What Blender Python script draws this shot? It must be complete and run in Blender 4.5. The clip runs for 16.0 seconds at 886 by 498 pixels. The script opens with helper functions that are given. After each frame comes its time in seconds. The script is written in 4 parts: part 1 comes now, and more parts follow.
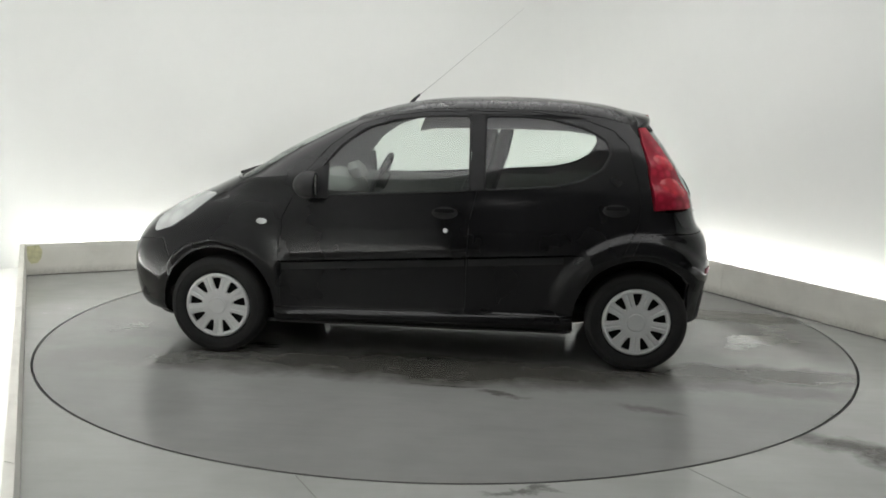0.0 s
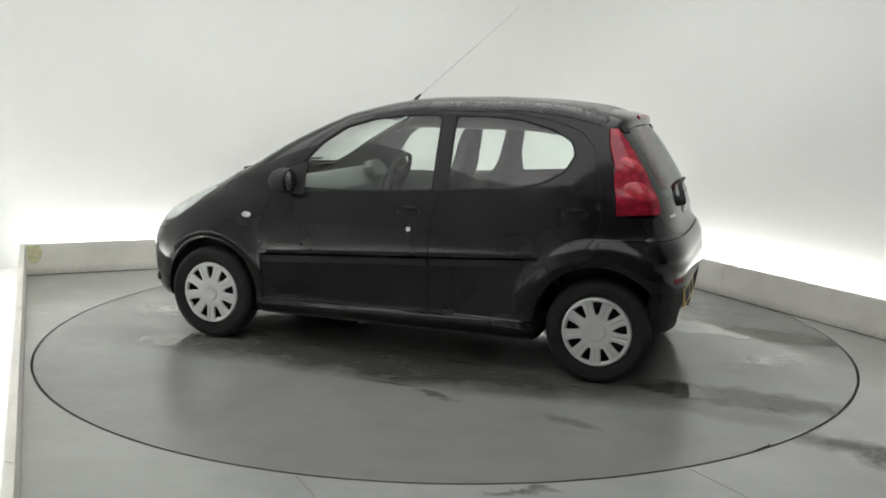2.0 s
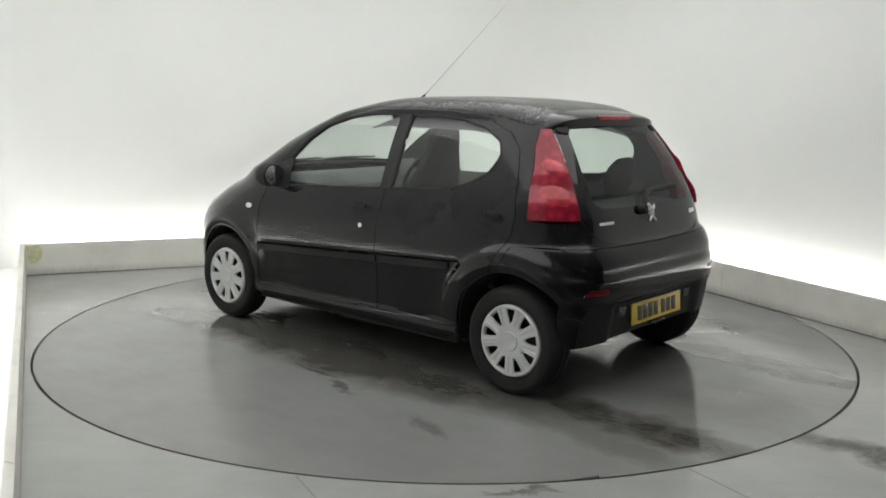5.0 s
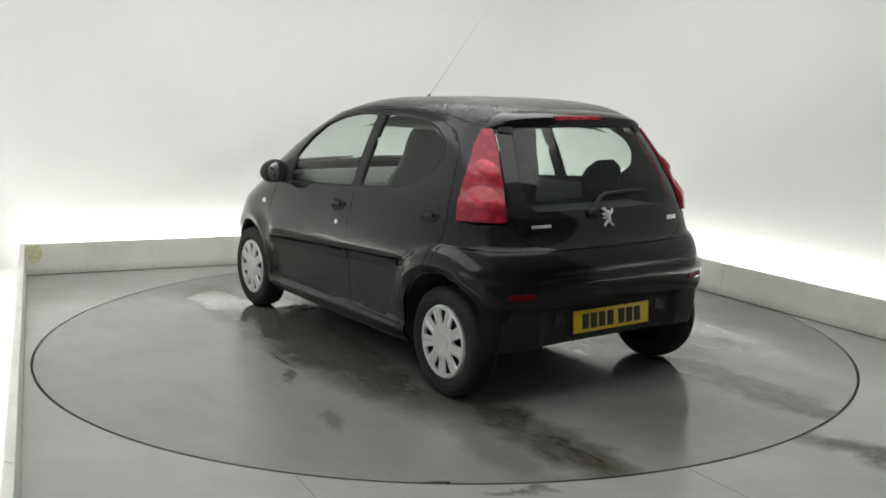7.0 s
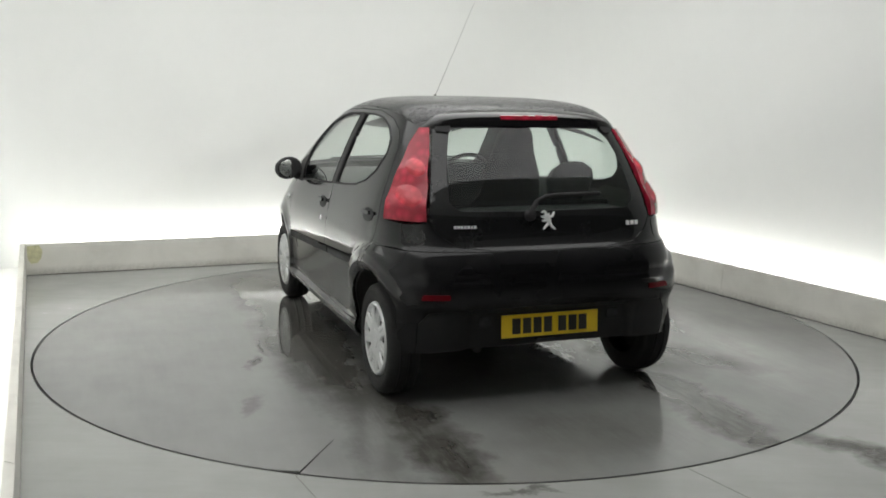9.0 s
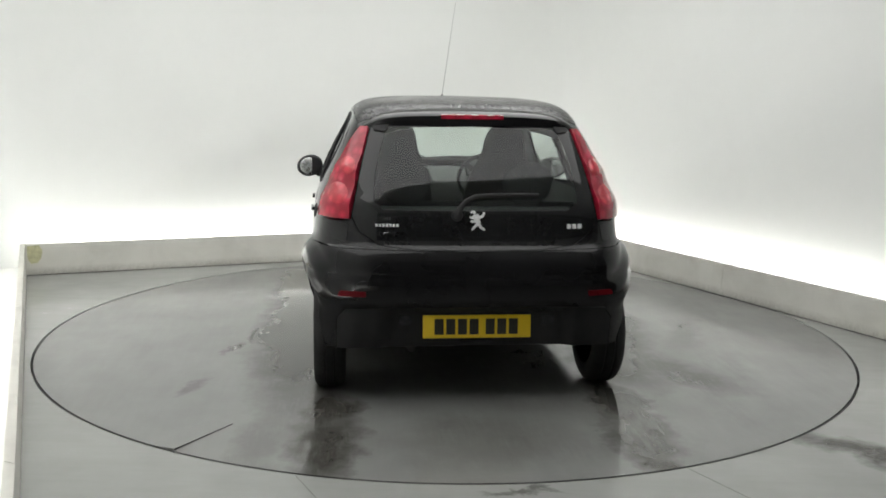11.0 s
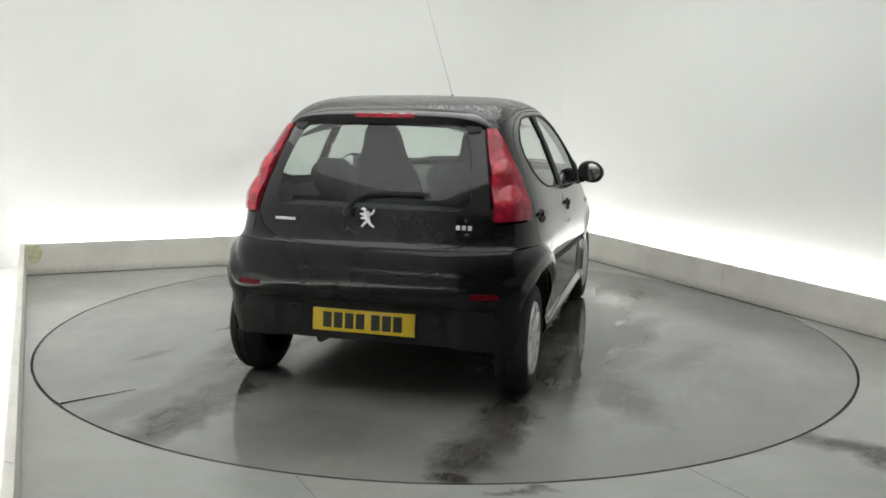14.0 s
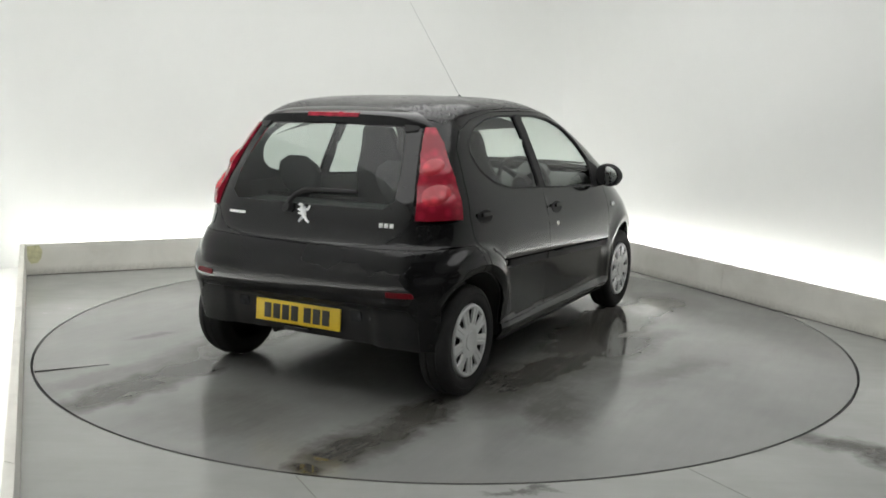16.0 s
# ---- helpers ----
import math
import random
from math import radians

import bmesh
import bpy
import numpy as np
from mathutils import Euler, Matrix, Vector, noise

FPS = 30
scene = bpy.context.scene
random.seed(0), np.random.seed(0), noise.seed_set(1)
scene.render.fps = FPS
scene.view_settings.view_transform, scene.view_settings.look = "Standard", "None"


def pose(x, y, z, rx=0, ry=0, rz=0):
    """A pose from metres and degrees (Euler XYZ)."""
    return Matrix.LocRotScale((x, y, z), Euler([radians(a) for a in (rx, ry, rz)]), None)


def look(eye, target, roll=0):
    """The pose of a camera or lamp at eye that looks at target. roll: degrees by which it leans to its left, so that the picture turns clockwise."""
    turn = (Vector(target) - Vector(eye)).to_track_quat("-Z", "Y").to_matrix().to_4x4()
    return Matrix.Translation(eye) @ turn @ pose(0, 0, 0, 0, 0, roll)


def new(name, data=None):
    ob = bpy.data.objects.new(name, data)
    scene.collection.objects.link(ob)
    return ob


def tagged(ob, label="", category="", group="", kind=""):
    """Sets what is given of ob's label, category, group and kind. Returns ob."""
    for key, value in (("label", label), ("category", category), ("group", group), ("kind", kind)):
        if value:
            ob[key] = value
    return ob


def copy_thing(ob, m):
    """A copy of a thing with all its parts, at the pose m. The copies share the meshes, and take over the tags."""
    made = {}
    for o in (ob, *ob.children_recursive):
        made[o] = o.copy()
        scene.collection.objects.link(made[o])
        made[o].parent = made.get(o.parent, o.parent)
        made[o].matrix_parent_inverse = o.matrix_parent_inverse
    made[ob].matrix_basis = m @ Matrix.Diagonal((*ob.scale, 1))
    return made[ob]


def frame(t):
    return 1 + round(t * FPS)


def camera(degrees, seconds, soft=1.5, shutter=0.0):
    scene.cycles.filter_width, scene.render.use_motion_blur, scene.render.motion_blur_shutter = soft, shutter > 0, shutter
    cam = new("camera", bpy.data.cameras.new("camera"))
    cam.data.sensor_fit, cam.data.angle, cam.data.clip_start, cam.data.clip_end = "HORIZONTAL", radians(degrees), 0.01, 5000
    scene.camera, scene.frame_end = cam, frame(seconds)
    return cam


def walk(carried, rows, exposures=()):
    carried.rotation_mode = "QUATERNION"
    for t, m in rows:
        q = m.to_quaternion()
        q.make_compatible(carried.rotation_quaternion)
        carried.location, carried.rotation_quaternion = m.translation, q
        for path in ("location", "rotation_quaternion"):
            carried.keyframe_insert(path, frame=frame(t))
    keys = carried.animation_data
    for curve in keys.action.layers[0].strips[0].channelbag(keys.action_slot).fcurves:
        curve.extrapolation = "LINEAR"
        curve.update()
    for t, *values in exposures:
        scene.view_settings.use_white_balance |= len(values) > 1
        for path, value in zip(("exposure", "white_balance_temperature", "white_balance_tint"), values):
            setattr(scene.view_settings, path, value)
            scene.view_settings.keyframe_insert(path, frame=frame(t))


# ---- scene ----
from mathutils.geometry import delaunay_2d_cdt

# camera: fixed on its bracket in the front corner of the booth
EYE = (0.0, -5.8223, 1.4767)
AIM = (EYE[0] - 0.003855 * 6, EYE[1] + 0.986569 * 6, EYE[2] - 0.163301 * 6)
cam = camera(50.897, 16.0, soft=1.7)
walk(cam, [(0.0, look(EYE, AIM, 1.0)), (16.0, look(EYE, AIM, 1.0))], exposures=[(0.0, 0.02), (7.0, 0.03), (11.5, 0.07), (13.5, 0.07), (16.0, 0.05)])

# the turntable turns clockwise at an even rate; the car stands a little off its centre
TURN_START, TURN_RATE = 174.17, -7.033
CAR_OFF = (0.143, 0.026)
TABLE_R = 2.435

# ---- light ----
world = bpy.data.worlds.new("world")
scene.world = world
world.use_nodes = True
world.node_tree.nodes["Background"].inputs[0].default_value = (0.02, 0.02, 0.02, 1)
world.node_tree.nodes["Background"].inputs[1].default_value = 0.2
STRIP_GLOW = 35.0
# glow of the overhead panels, added to brighten the booth from out of view
FILL_GLOW = 1.53


# ---- materials ----
class Mat:
    """A small builder of node materials."""

    def __init__(self, name):
        self.m = bpy.data.materials.new(name)
        self.m.use_nodes = True
        self.t = self.m.node_tree
        self.b = self.t.nodes["Principled BSDF"]
        self.out = self.t.nodes["Material Output"]

    def node(self, kind, **sets):
        n = self.t.nodes.new(kind)
        for k, v in sets.items():
            n.inputs[k.replace("_", " ")].default_value = v
        return n

    def link(self, a, b):
        self.t.links.new(a, b)

    def coords(self, generated=False):
        return self.node("ShaderNodeTexCoord").outputs["Object"]

    def noise(self, scale, detail=4.0, rough=0.6, vec=None, distort=0.0):
        n = self.node("ShaderNodeTexNoise", Scale=scale, Detail=detail, Roughness=rough, Distortion=distort)
        self.link(vec if vec is not None else self.coords(), n.inputs["Vector"])
        return n.outputs["Fac"]

    def ramp(self, fac, lo, hi, a=0.0, b=1.0):
        n = self.node("ShaderNodeMapRange")
        self.link(fac, n.inputs[0])
        for i, v in enumerate((lo, hi, a, b)):
            n.inputs[i + 1].default_value = v
        return n.outputs[0]

    def mixc(self, fac, a, b):
        n = self.t.nodes.new("ShaderNodeMix")
        n.data_type = "RGBA"
        if isinstance(fac, float):
            n.inputs[0].default_value = fac
        else:
            self.link(fac, n.inputs[0])
        for i, v in ((6, a), (7, b)):
            if isinstance(v, tuple):
                n.inputs[i].default_value = (*v, 1)
            else:
                self.link(v, n.inputs[i])
        return n.outputs[2]

    def math(self, op, a, b=0.0):
        n = self.t.nodes.new("ShaderNodeMath")
        n.operation = op
        for i, v in enumerate((a, b)):
            if isinstance(v, (int, float)):
                n.inputs[i].default_value = v
            else:
                self.link(v, n.inputs[i])
        return n.outputs[0]

    def bump(self, height, strength=0.2, distance=0.002):
        n = self.node("ShaderNodeBump", Strength=strength, Distance=distance)
        self.link(height, n.inputs["Height"])
        self.link(n.outputs[0], self.b.inputs["Normal"])

    def put(self, name, v):
        if isinstance(v, (int, float)):
            self.b.inputs[name].default_value = v
        elif isinstance(v, tuple):
            self.b.inputs[name].default_value = (*v, 1)
        else:
            self.link(v, self.b.inputs[name])
        return self


def simple(name, color, rough=0.5, metal=0.0, vary=0.12, scale=6.0, bump=0.0, bump_scale=200.0, coat=0.0, spec=0.5):
    """A surface with two scales of tone variation and a fine relief."""
    m = Mat(name)
    big, fine = m.noise(scale, 3), m.noise(scale * 14, 5)
    tone = m.math("ADD", m.math("MULTIPLY", big, 0.65), m.math("MULTIPLY", fine, 0.35))
    dark = tuple(c * (1 - vary) for c in color)
    lite = tuple(min(1.0, c * (1 + vary)) for c in color)
    m.put("Base Color", m.mixc(m.ramp(tone, 0.35, 0.65), dark, lite))
    m.put("Roughness", m.ramp(fine, 0.3, 0.7, rough * 0.85, min(1.0, rough * 1.15)))
    m.put("Metallic", metal).put("Specular IOR Level", spec)
    if coat:
        m.put("Coat Weight", coat).put("Coat Roughness", 0.04)
    if bump:
        m.bump(m.noise(bump_scale, 4), bump)
    return m.m


def glow(name, color, strength):
    m = Mat(name)
    m.put("Base Color", color).put("Emission Color", color).put("Emission Strength", strength)
    return m.m


def glass(name, tint, gloss_rough=0.02, gloss=0.06):
    """A thin tinted pane: clear through, with a real gloss on top."""
    m = Mat(name)
    clear, shine, mix = m.t.nodes.new("ShaderNodeBsdfTransparent"), m.t.nodes.new("ShaderNodeBsdfGlossy"), m.t.nodes.new("ShaderNodeMixShader")
    clear.inputs[0].default_value = (*tint, 1)
    shine.inputs["Roughness"].default_value = gloss_rough
    facing = m.node("ShaderNodeLayerWeight", Blend=0.5).outputs["Facing"]
    gloss = m.math("ADD", m.math("MULTIPLY", m.math("POWER", facing, 5.0), 0.90), gloss)
    m.link(gloss, mix.inputs[0])
    m.link(clear.outputs[0], mix.inputs[1])
    m.link(shine.outputs[0], mix.inputs[2])
    m.link(mix.outputs[0], m.out.inputs[0])
    m.t.nodes.remove(m.b)
    return m.m


def floor_material(name, dark_blots=(), wet=(), shade=1.0, puddles=()):
    """Painted grey concrete: worn, scuffed and damp, glossy where the film of water lies."""
    m = Mat(name)
    co = m.coords()
    warp = m.node("ShaderNodeTexNoise", Scale=2.2, Detail=5.0, Roughness=0.65)
    m.link(co, warp.inputs["Vector"])
    off = m.t.nodes.new("ShaderNodeVectorMath")
    off.operation = "MULTIPLY_ADD"
    m.link(warp.outputs["Color"], off.inputs[0])
    off.inputs[1].default_value = (0.5, 0.5, 0.0)
    m.link(co, off.inputs[2])

    def blot(cx, cy, rx, ry, deg, soft=0.5):
        mp = m.t.nodes.new("ShaderNodeMapping")
        mp.vector_type = "TEXTURE"
        mp.inputs["Location"].default_value = (cx + 0.25, cy + 0.25, 0)
        mp.inputs["Rotation"].default_value = (0, 0, radians(deg))
        mp.inputs["Scale"].default_value = (rx, ry, 1)
        m.link(off.outputs[0], mp.inputs["Vector"])
        ln = m.t.nodes.new("ShaderNodeVectorMath")
        ln.operation = "LENGTH"
        m.link(mp.outputs[0], ln.inputs[0])
        return m.ramp(ln.outputs["Value"], 1.0 + soft, 1.0 - soft)

    def union(items, soft=0.5):
        acc = None
        for it in items:
            b = m.math("MULTIPLY", blot(*it[:5], soft), it[5])
            acc = b if acc is None else m.math("MAXIMUM", acc, b)
        return acc

    broad, mid = m.noise(0.9, 3, 0.5, co), m.noise(4.0, 3, 0.5, co)
    streak = m.t.nodes.new("ShaderNodeMapping")
    streak.inputs["Rotation"].default_value = (0, 0, radians(24))
    streak.inputs["Scale"].default_value = (2.0, 14.0, 1)
    m.link(co, streak.inputs["Vector"])
    brush = m.noise(1.5, 4, 0.6, streak.outputs[0])
    lo, hi = tuple(c * shade for c in (0.33, 0.335, 0.32)), tuple(c * shade for c in (0.45, 0.455, 0.44))
    tone = m.math("ADD", m.math("ADD", m.math("MULTIPLY", broad, 0.45), m.math("MULTIPLY", mid, 0.35)), m.math("MULTIPLY", brush, 0.2))
    col = m.mixc(m.ramp(tone, 0.25, 0.75), lo, hi)
    rough = m.ramp(tone, 0.25, 0.75, FLOOR_ROUGH[0], FLOOR_ROUGH[1])
    # stains, and on the table also the car's shade, darken the base colour
    stain_shade = union(dark_blots)
    if stain_shade is not None:
        broken = m.math("MULTIPLY", stain_shade, m.ramp(m.math("ADD", m.math("MULTIPLY", m.noise(7, 4, 0.6, co), 0.5), m.math("MULTIPLY", m.noise(3.2, 5, 0.65, streak.outputs[0]), 0.5)), 0.30, 0.50, 0.5, 1.0))
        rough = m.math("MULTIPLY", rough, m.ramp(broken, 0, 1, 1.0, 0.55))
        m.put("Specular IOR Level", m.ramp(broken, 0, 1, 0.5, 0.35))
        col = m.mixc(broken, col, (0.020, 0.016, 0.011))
    film = union(wet)
    if film is not None:
        rough = m.math("MULTIPLY", rough, m.ramp(film, 0, 1, 1.0, 0.35))
        col = m.mixc(m.math("MULTIPLY", film, 0.45), col, (0.13, 0.13, 0.12))
    pool = union(puddles, 0.45)
    if pool is not None:
        pool = m.math("MULTIPLY", pool, m.ramp(m.math("ADD", m.math("MULTIPLY", m.noise(2.0, 5, 0.7, streak.outputs[0]), 0.6), m.math("MULTIPLY", m.noise(9, 4, 0.6, co), 0.4)), 0.36, 0.68))
    if pool is not None:
        rough = m.math("MULTIPLY", rough, m.ramp(pool, 0, 1, 1.0, 0.12))
        col = m.mixc(m.math("MULTIPLY", pool, 0.12), col, (0.12, 0.12, 0.11))
        m.put("Coat Weight", m.math("MULTIPLY", pool, 0.8)).put("Coat Roughness", 0.02).put("Coat IOR", 1.6)
    m.put("Base Color", col).put("Roughness", rough).put("IOR", 1.5)
    m.bump(m.noise(5, 2, 0.4, co), 0.02, 0.004)
    return m.m


FLOOR_ROUGH = (0.16, 0.30)
# blots on the table, stains and painted shade: centre, radii, turn, strength
TABLE_STAINS_SHADE = [(-1.58, 0.77, 0.36, 0.12, -6, 1.0), (-2.00, 0.75, 0.32, 0.14, -8, 1.0), (-1.62, -0.66, 0.44, 0.11, 3, 1.0), (-2.00, -0.61, 0.24, 0.11, 0, 1.0), (-2.27, -0.61, 0.10, 0.09, 0, 1.0), (-1.15, 0.80, 0.40, 0.14, 0, 0.7),
                (-0.10, 1.18, 0.20, 0.035, -8, 0.7), (-0.40, 1.31, 0.11, 0.03, -8, 0.6), (-1.15, 1.44, 0.12, 0.04, 0, 0.35), (-0.60, -0.92, 0.60, 0.24, -8, 0.95), (0.10, -1.10, 0.50, 0.16, -14, 0.8),
                (-0.95, -1.15, 0.45, 0.14, 25, 0.6), (-0.15, -1.52, 0.35, 0.10, -20, 0.40), (-1.92, 0.10, 0.32, 0.34, 0, 0.30), (-1.45, -0.25, 0.25, 0.30, 0, 0.22), (-1.85, 1.02, 0.42, 0.09, -10, 0.32),
                # this row paints the car's shade below it and along its damp flanks
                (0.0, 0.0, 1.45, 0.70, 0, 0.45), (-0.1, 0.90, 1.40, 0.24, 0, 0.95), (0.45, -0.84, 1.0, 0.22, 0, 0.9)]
TABLE_WET = [(-1.85, -0.64, 0.50, 0.16, 3, 1.0), (-1.80, 0.78, 0.45, 0.15, 0, 0.9), (-0.30, -1.35, 0.75, 0.28, -20, 0.8), (1.75, 0.95, 0.35, 0.22, 30, 0.9),
             (1.35, -1.00, 0.40, 0.25, 0, 1.0), (0.1, 0.0, 1.6, 0.72, 0, 0.7), (-1.95, 0.10, 0.35, 0.50, 0, 0.6), (-0.4, -1.0, 0.9, 0.40, 0, 0.9), (0.0, 0.85, 1.5, 0.25, 0, 0.8)]

TABLE_POOLS = [(1.36, 0.88, 0.28, 0.13, 20, 1.0), (1.10, 0.62, 0.25, 0.13, 0, 1.0), (1.95, 0.30, 0.25, 0.16, -40, 0.8), (1.30, -0.96, 0.30, 0.16, -10, 1.0), (-1.78, -0.72, 0.34, 0.13, 5, 1.0),
               (-2.10, -0.25, 0.13, 0.34, 8, 0.75), (-1.95, 0.02, 0.28, 0.12, 30, 0.8), (-1.45, -1.18, 0.40, 0.10, 4, 0.7), (-0.95, -1.46, 0.45, 0.11, 2, 0.7), (-1.80, -0.62, 0.50, 0.09, 2, 1.0), (-0.80, -0.46, 0.30, 0.14, 10, 0.9)]

M_FLOOR = floor_material("painted_concrete", [(1.78, -2.02, 0.30, 0.10, -45, 0.85), (0.29, -2.54, 0.14, 0.02, 0, 0.6)], (), 0.80)
M_TABLE = floor_material("painted_turntable", TABLE_STAINS_SHADE, TABLE_WET, 0.54, TABLE_POOLS)
M_GAP = simple("dark_gap", (0.015, 0.014, 0.013), 0.8)
M_JOINT = simple("filled_floor_joint", (0.13, 0.13, 0.12), 0.6, 0, 0.3, 15)
M_STEEL = simple("dull_steel", (0.25, 0.25, 0.25), 0.45, 0.8)


def plinth_material():
    m = Mat("scuffed_white_board")
    co = m.coords()
    smear = m.noise(3, 5, 0.6, co, 0.5)
    fine = m.noise(40, 5, 0.7, co)
    col = m.mixc(m.ramp(smear, 0.4, 0.7), (0.70, 0.69, 0.64), (0.60, 0.59, 0.54))
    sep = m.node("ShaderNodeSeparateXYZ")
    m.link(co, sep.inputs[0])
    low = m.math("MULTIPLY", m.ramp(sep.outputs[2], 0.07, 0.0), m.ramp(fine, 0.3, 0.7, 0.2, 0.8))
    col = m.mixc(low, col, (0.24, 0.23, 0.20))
    m.put("Base Color", col).put("Roughness", 0.55)
    m.bump(fine, 0.06)
    return m.m


M_PLINTH = plinth_material()
M_WALL = simple("white_wall_sheet", (0.74, 0.75, 0.73), 0.75, 0, 0.02, 0.7, 0.02, 30)
M_CEIL = simple("white_ceiling", (0.7, 0.7, 0.69), 0.8, 0, 0.03, 1.0)
M_HALL = simple("grey_building_wall", (0.30, 0.30, 0.29), 0.8, 0, 0.2, 1.5)
M_STRIP = glow("led_strip", (1.0, 1.0, 0.98), STRIP_GLOW)
M_TUBE = glow("lamp_tube", (1.0, 1.0, 1.0), 14.0)
M_TAPE = simple("yellowed_tape", (0.56, 0.55, 0.34), 0.5, 0, 0.25, 25)


# ---- mesh helpers ----
def link_mesh(name, bm, mat, smooth=True):
    me = bpy.data.meshes.new(name)
    bm.to_mesh(me)
    bm.free()
    for mm in (mat if isinstance(mat, (list, tuple)) else [mat]):
        me.materials.append(mm)
    if smooth:
        me.polygons.foreach_set("use_smooth", [True] * len(me.polygons))
        me.set_sharp_from_angle(angle=radians(38))
    return new(name, me)


def part(name, bm, mat, parent, label=""):
    ob = link_mesh(name, bm, mat)
    ob.parent = parent
    return tagged(ob, label)


def box(bm, x0, x1, y0, y1, z0, z1, bevel=0.0, m=None):
    """A box with rounded edges, added to bm."""
    t = bmesh.new()
    bmesh.ops.create_cube(t, size=1)
    for v in t.verts:
        v.co = ((x0 + x1) / 2 + v.co.x * (x1 - x0), (y0 + y1) / 2 + v.co.y * (y1 - y0), (z0 + z1) / 2 + v.co.z * (z1 - z0))
    if bevel:
        bmesh.ops.bevel(t, geom=list(t.edges), offset=bevel, segments=2, affect="EDGES", profile=0.6)
    if m is not None:
        t.transform(m)
    tmp = bpy.data.meshes.new("t")
    t.to_mesh(tmp)
    t.free()
    bm.from_mesh(tmp)
    bpy.data.meshes.remove(tmp)
    return bm


def lathe(bm, profile, n=48, axis="Y", m=None):
    """Turns (radius, along) pairs round an axis."""
    t = bmesh.new()
    rings = []
    for r, a in profile:
        ring = []
        for k in range(n):
            c, s = math.cos(2 * math.pi * k / n), math.sin(2 * math.pi * k / n)
            co = {"Y": (r * c, a, r * s), "Z": (r * c, r * s, a), "X": (a, r * c, r * s)}[axis]
            ring.append(t.verts.new(co))
        rings.append(ring)
    for p, q in zip(rings, rings[1:]):
        for k in range(n):
            t.faces.new((p[k], p[(k + 1) % n], q[(k + 1) % n], q[k]))
    bmesh.ops.remove_doubles(t, verts=t.verts, dist=1e-5)
    bmesh.ops.recalc_face_normals(t, faces=t.faces)
    if m is not None:
        t.transform(m)
    tmp = bpy.data.meshes.new("t")
    t.to_mesh(tmp)
    t.free()
    bm.from_mesh(tmp)
    bpy.data.meshes.remove(tmp)
    return bm


def sweep(bm, pts, radius, n=8, taper=None):
    """A round bar along a line of points."""
    pts = [Vector(p) for p in pts]
    rings = []
    for i, p in enumerate(pts):
        d = (pts[min(i + 1, len(pts) - 1)] - pts[max(i - 1, 0)]).normalized()
        a = d.cross(Vector((0, 0, 1)) if abs(d.z) < 0.9 else Vector((1, 0, 0))).normalized()
        b = d.cross(a)
        r = radius if taper is None else radius + (taper - radius) * i / (len(pts) - 1)
        rings.append([bm.verts.new(p + (a * math.cos(2 * math.pi * k / n) + b * math.sin(2 * math.pi * k / n)) * r) for k in range(n)])
    for p, q in zip(rings, rings[1:]):
        for k in range(n):
            bm.faces.new((p[k], p[(k + 1) % n], q[(k + 1) % n], q[k]))
    bm.faces.new(rings[0][::-1])
    bm.faces.new(rings[-1])
    return bm


# ---- the booth ----
def meet(p, d, q, e):
    """Where two lines of the plan cross."""
    det = d[0] * -e[1] + e[0] * d[1]
    s = ((q[0] - p[0]) * -e[1] + e[0] * (q[1] - p[1])) / det
    return (p[0] + d[0] * s, p[1] + d[1] * s)


# inner faces of the low plinths: a point and a direction each
BACK = ((-3.319, 1.440), (0.9245, 0.3811))
RIGHT = ((1.350, 2.575), (0.4655, -0.8850))
LEFT = ((-3.225, 1.175), (0.4050, -0.9143))
PLINTH_H, PLINTH_T, TROUGH = 0.25, 0.035, 0.36


def shifted(line, by):
    (x, y), (a, b) = line
    return ((x - b * by, y + a * by), (a, b))


def outward(k):
    """The three lines moved outward by k metres."""
    return shifted(LEFT, -k), shifted(BACK, k), shifted(RIGHT, k)


def u_line(k, front_l=7.2, front_r=6.6):
    """The plan of the booth's three sides, moved outward by k: front left, back left, back right, front right."""
    l, b, r = outward(k)
    bl, br = meet(*l, *b), meet(*b, *r)
    return [(bl[0] + l[1][0] * front_l, bl[1] + l[1][1] * front_l), bl, br, (br[0] + r[1][0] * front_r, br[1] + r[1][1] * front_r)]


def prism(name, plan, z0, z1, mat, bevel=0.0):
    bm = bmesh.new()
    lo = [bm.verts.new((x, y, z0)) for x, y in plan]
    hi = [bm.verts.new((x, y, z1)) for x, y in plan]
    bm.faces.new(lo[::-1])
    bm.faces.new(hi)
    for i in range(len(plan)):
        j = (i + 1) % len(plan)
        bm.faces.new((lo[i], lo[j], hi[j], hi[i]))
    bmesh.ops.recalc_face_normals(bm, faces=bm.faces)
    if bevel:
        bmesh.ops.bevel(bm, geom=[e for e in bm.edges], offset=bevel, segments=2, affect="EDGES")
    return link_mesh(name, bm, mat)


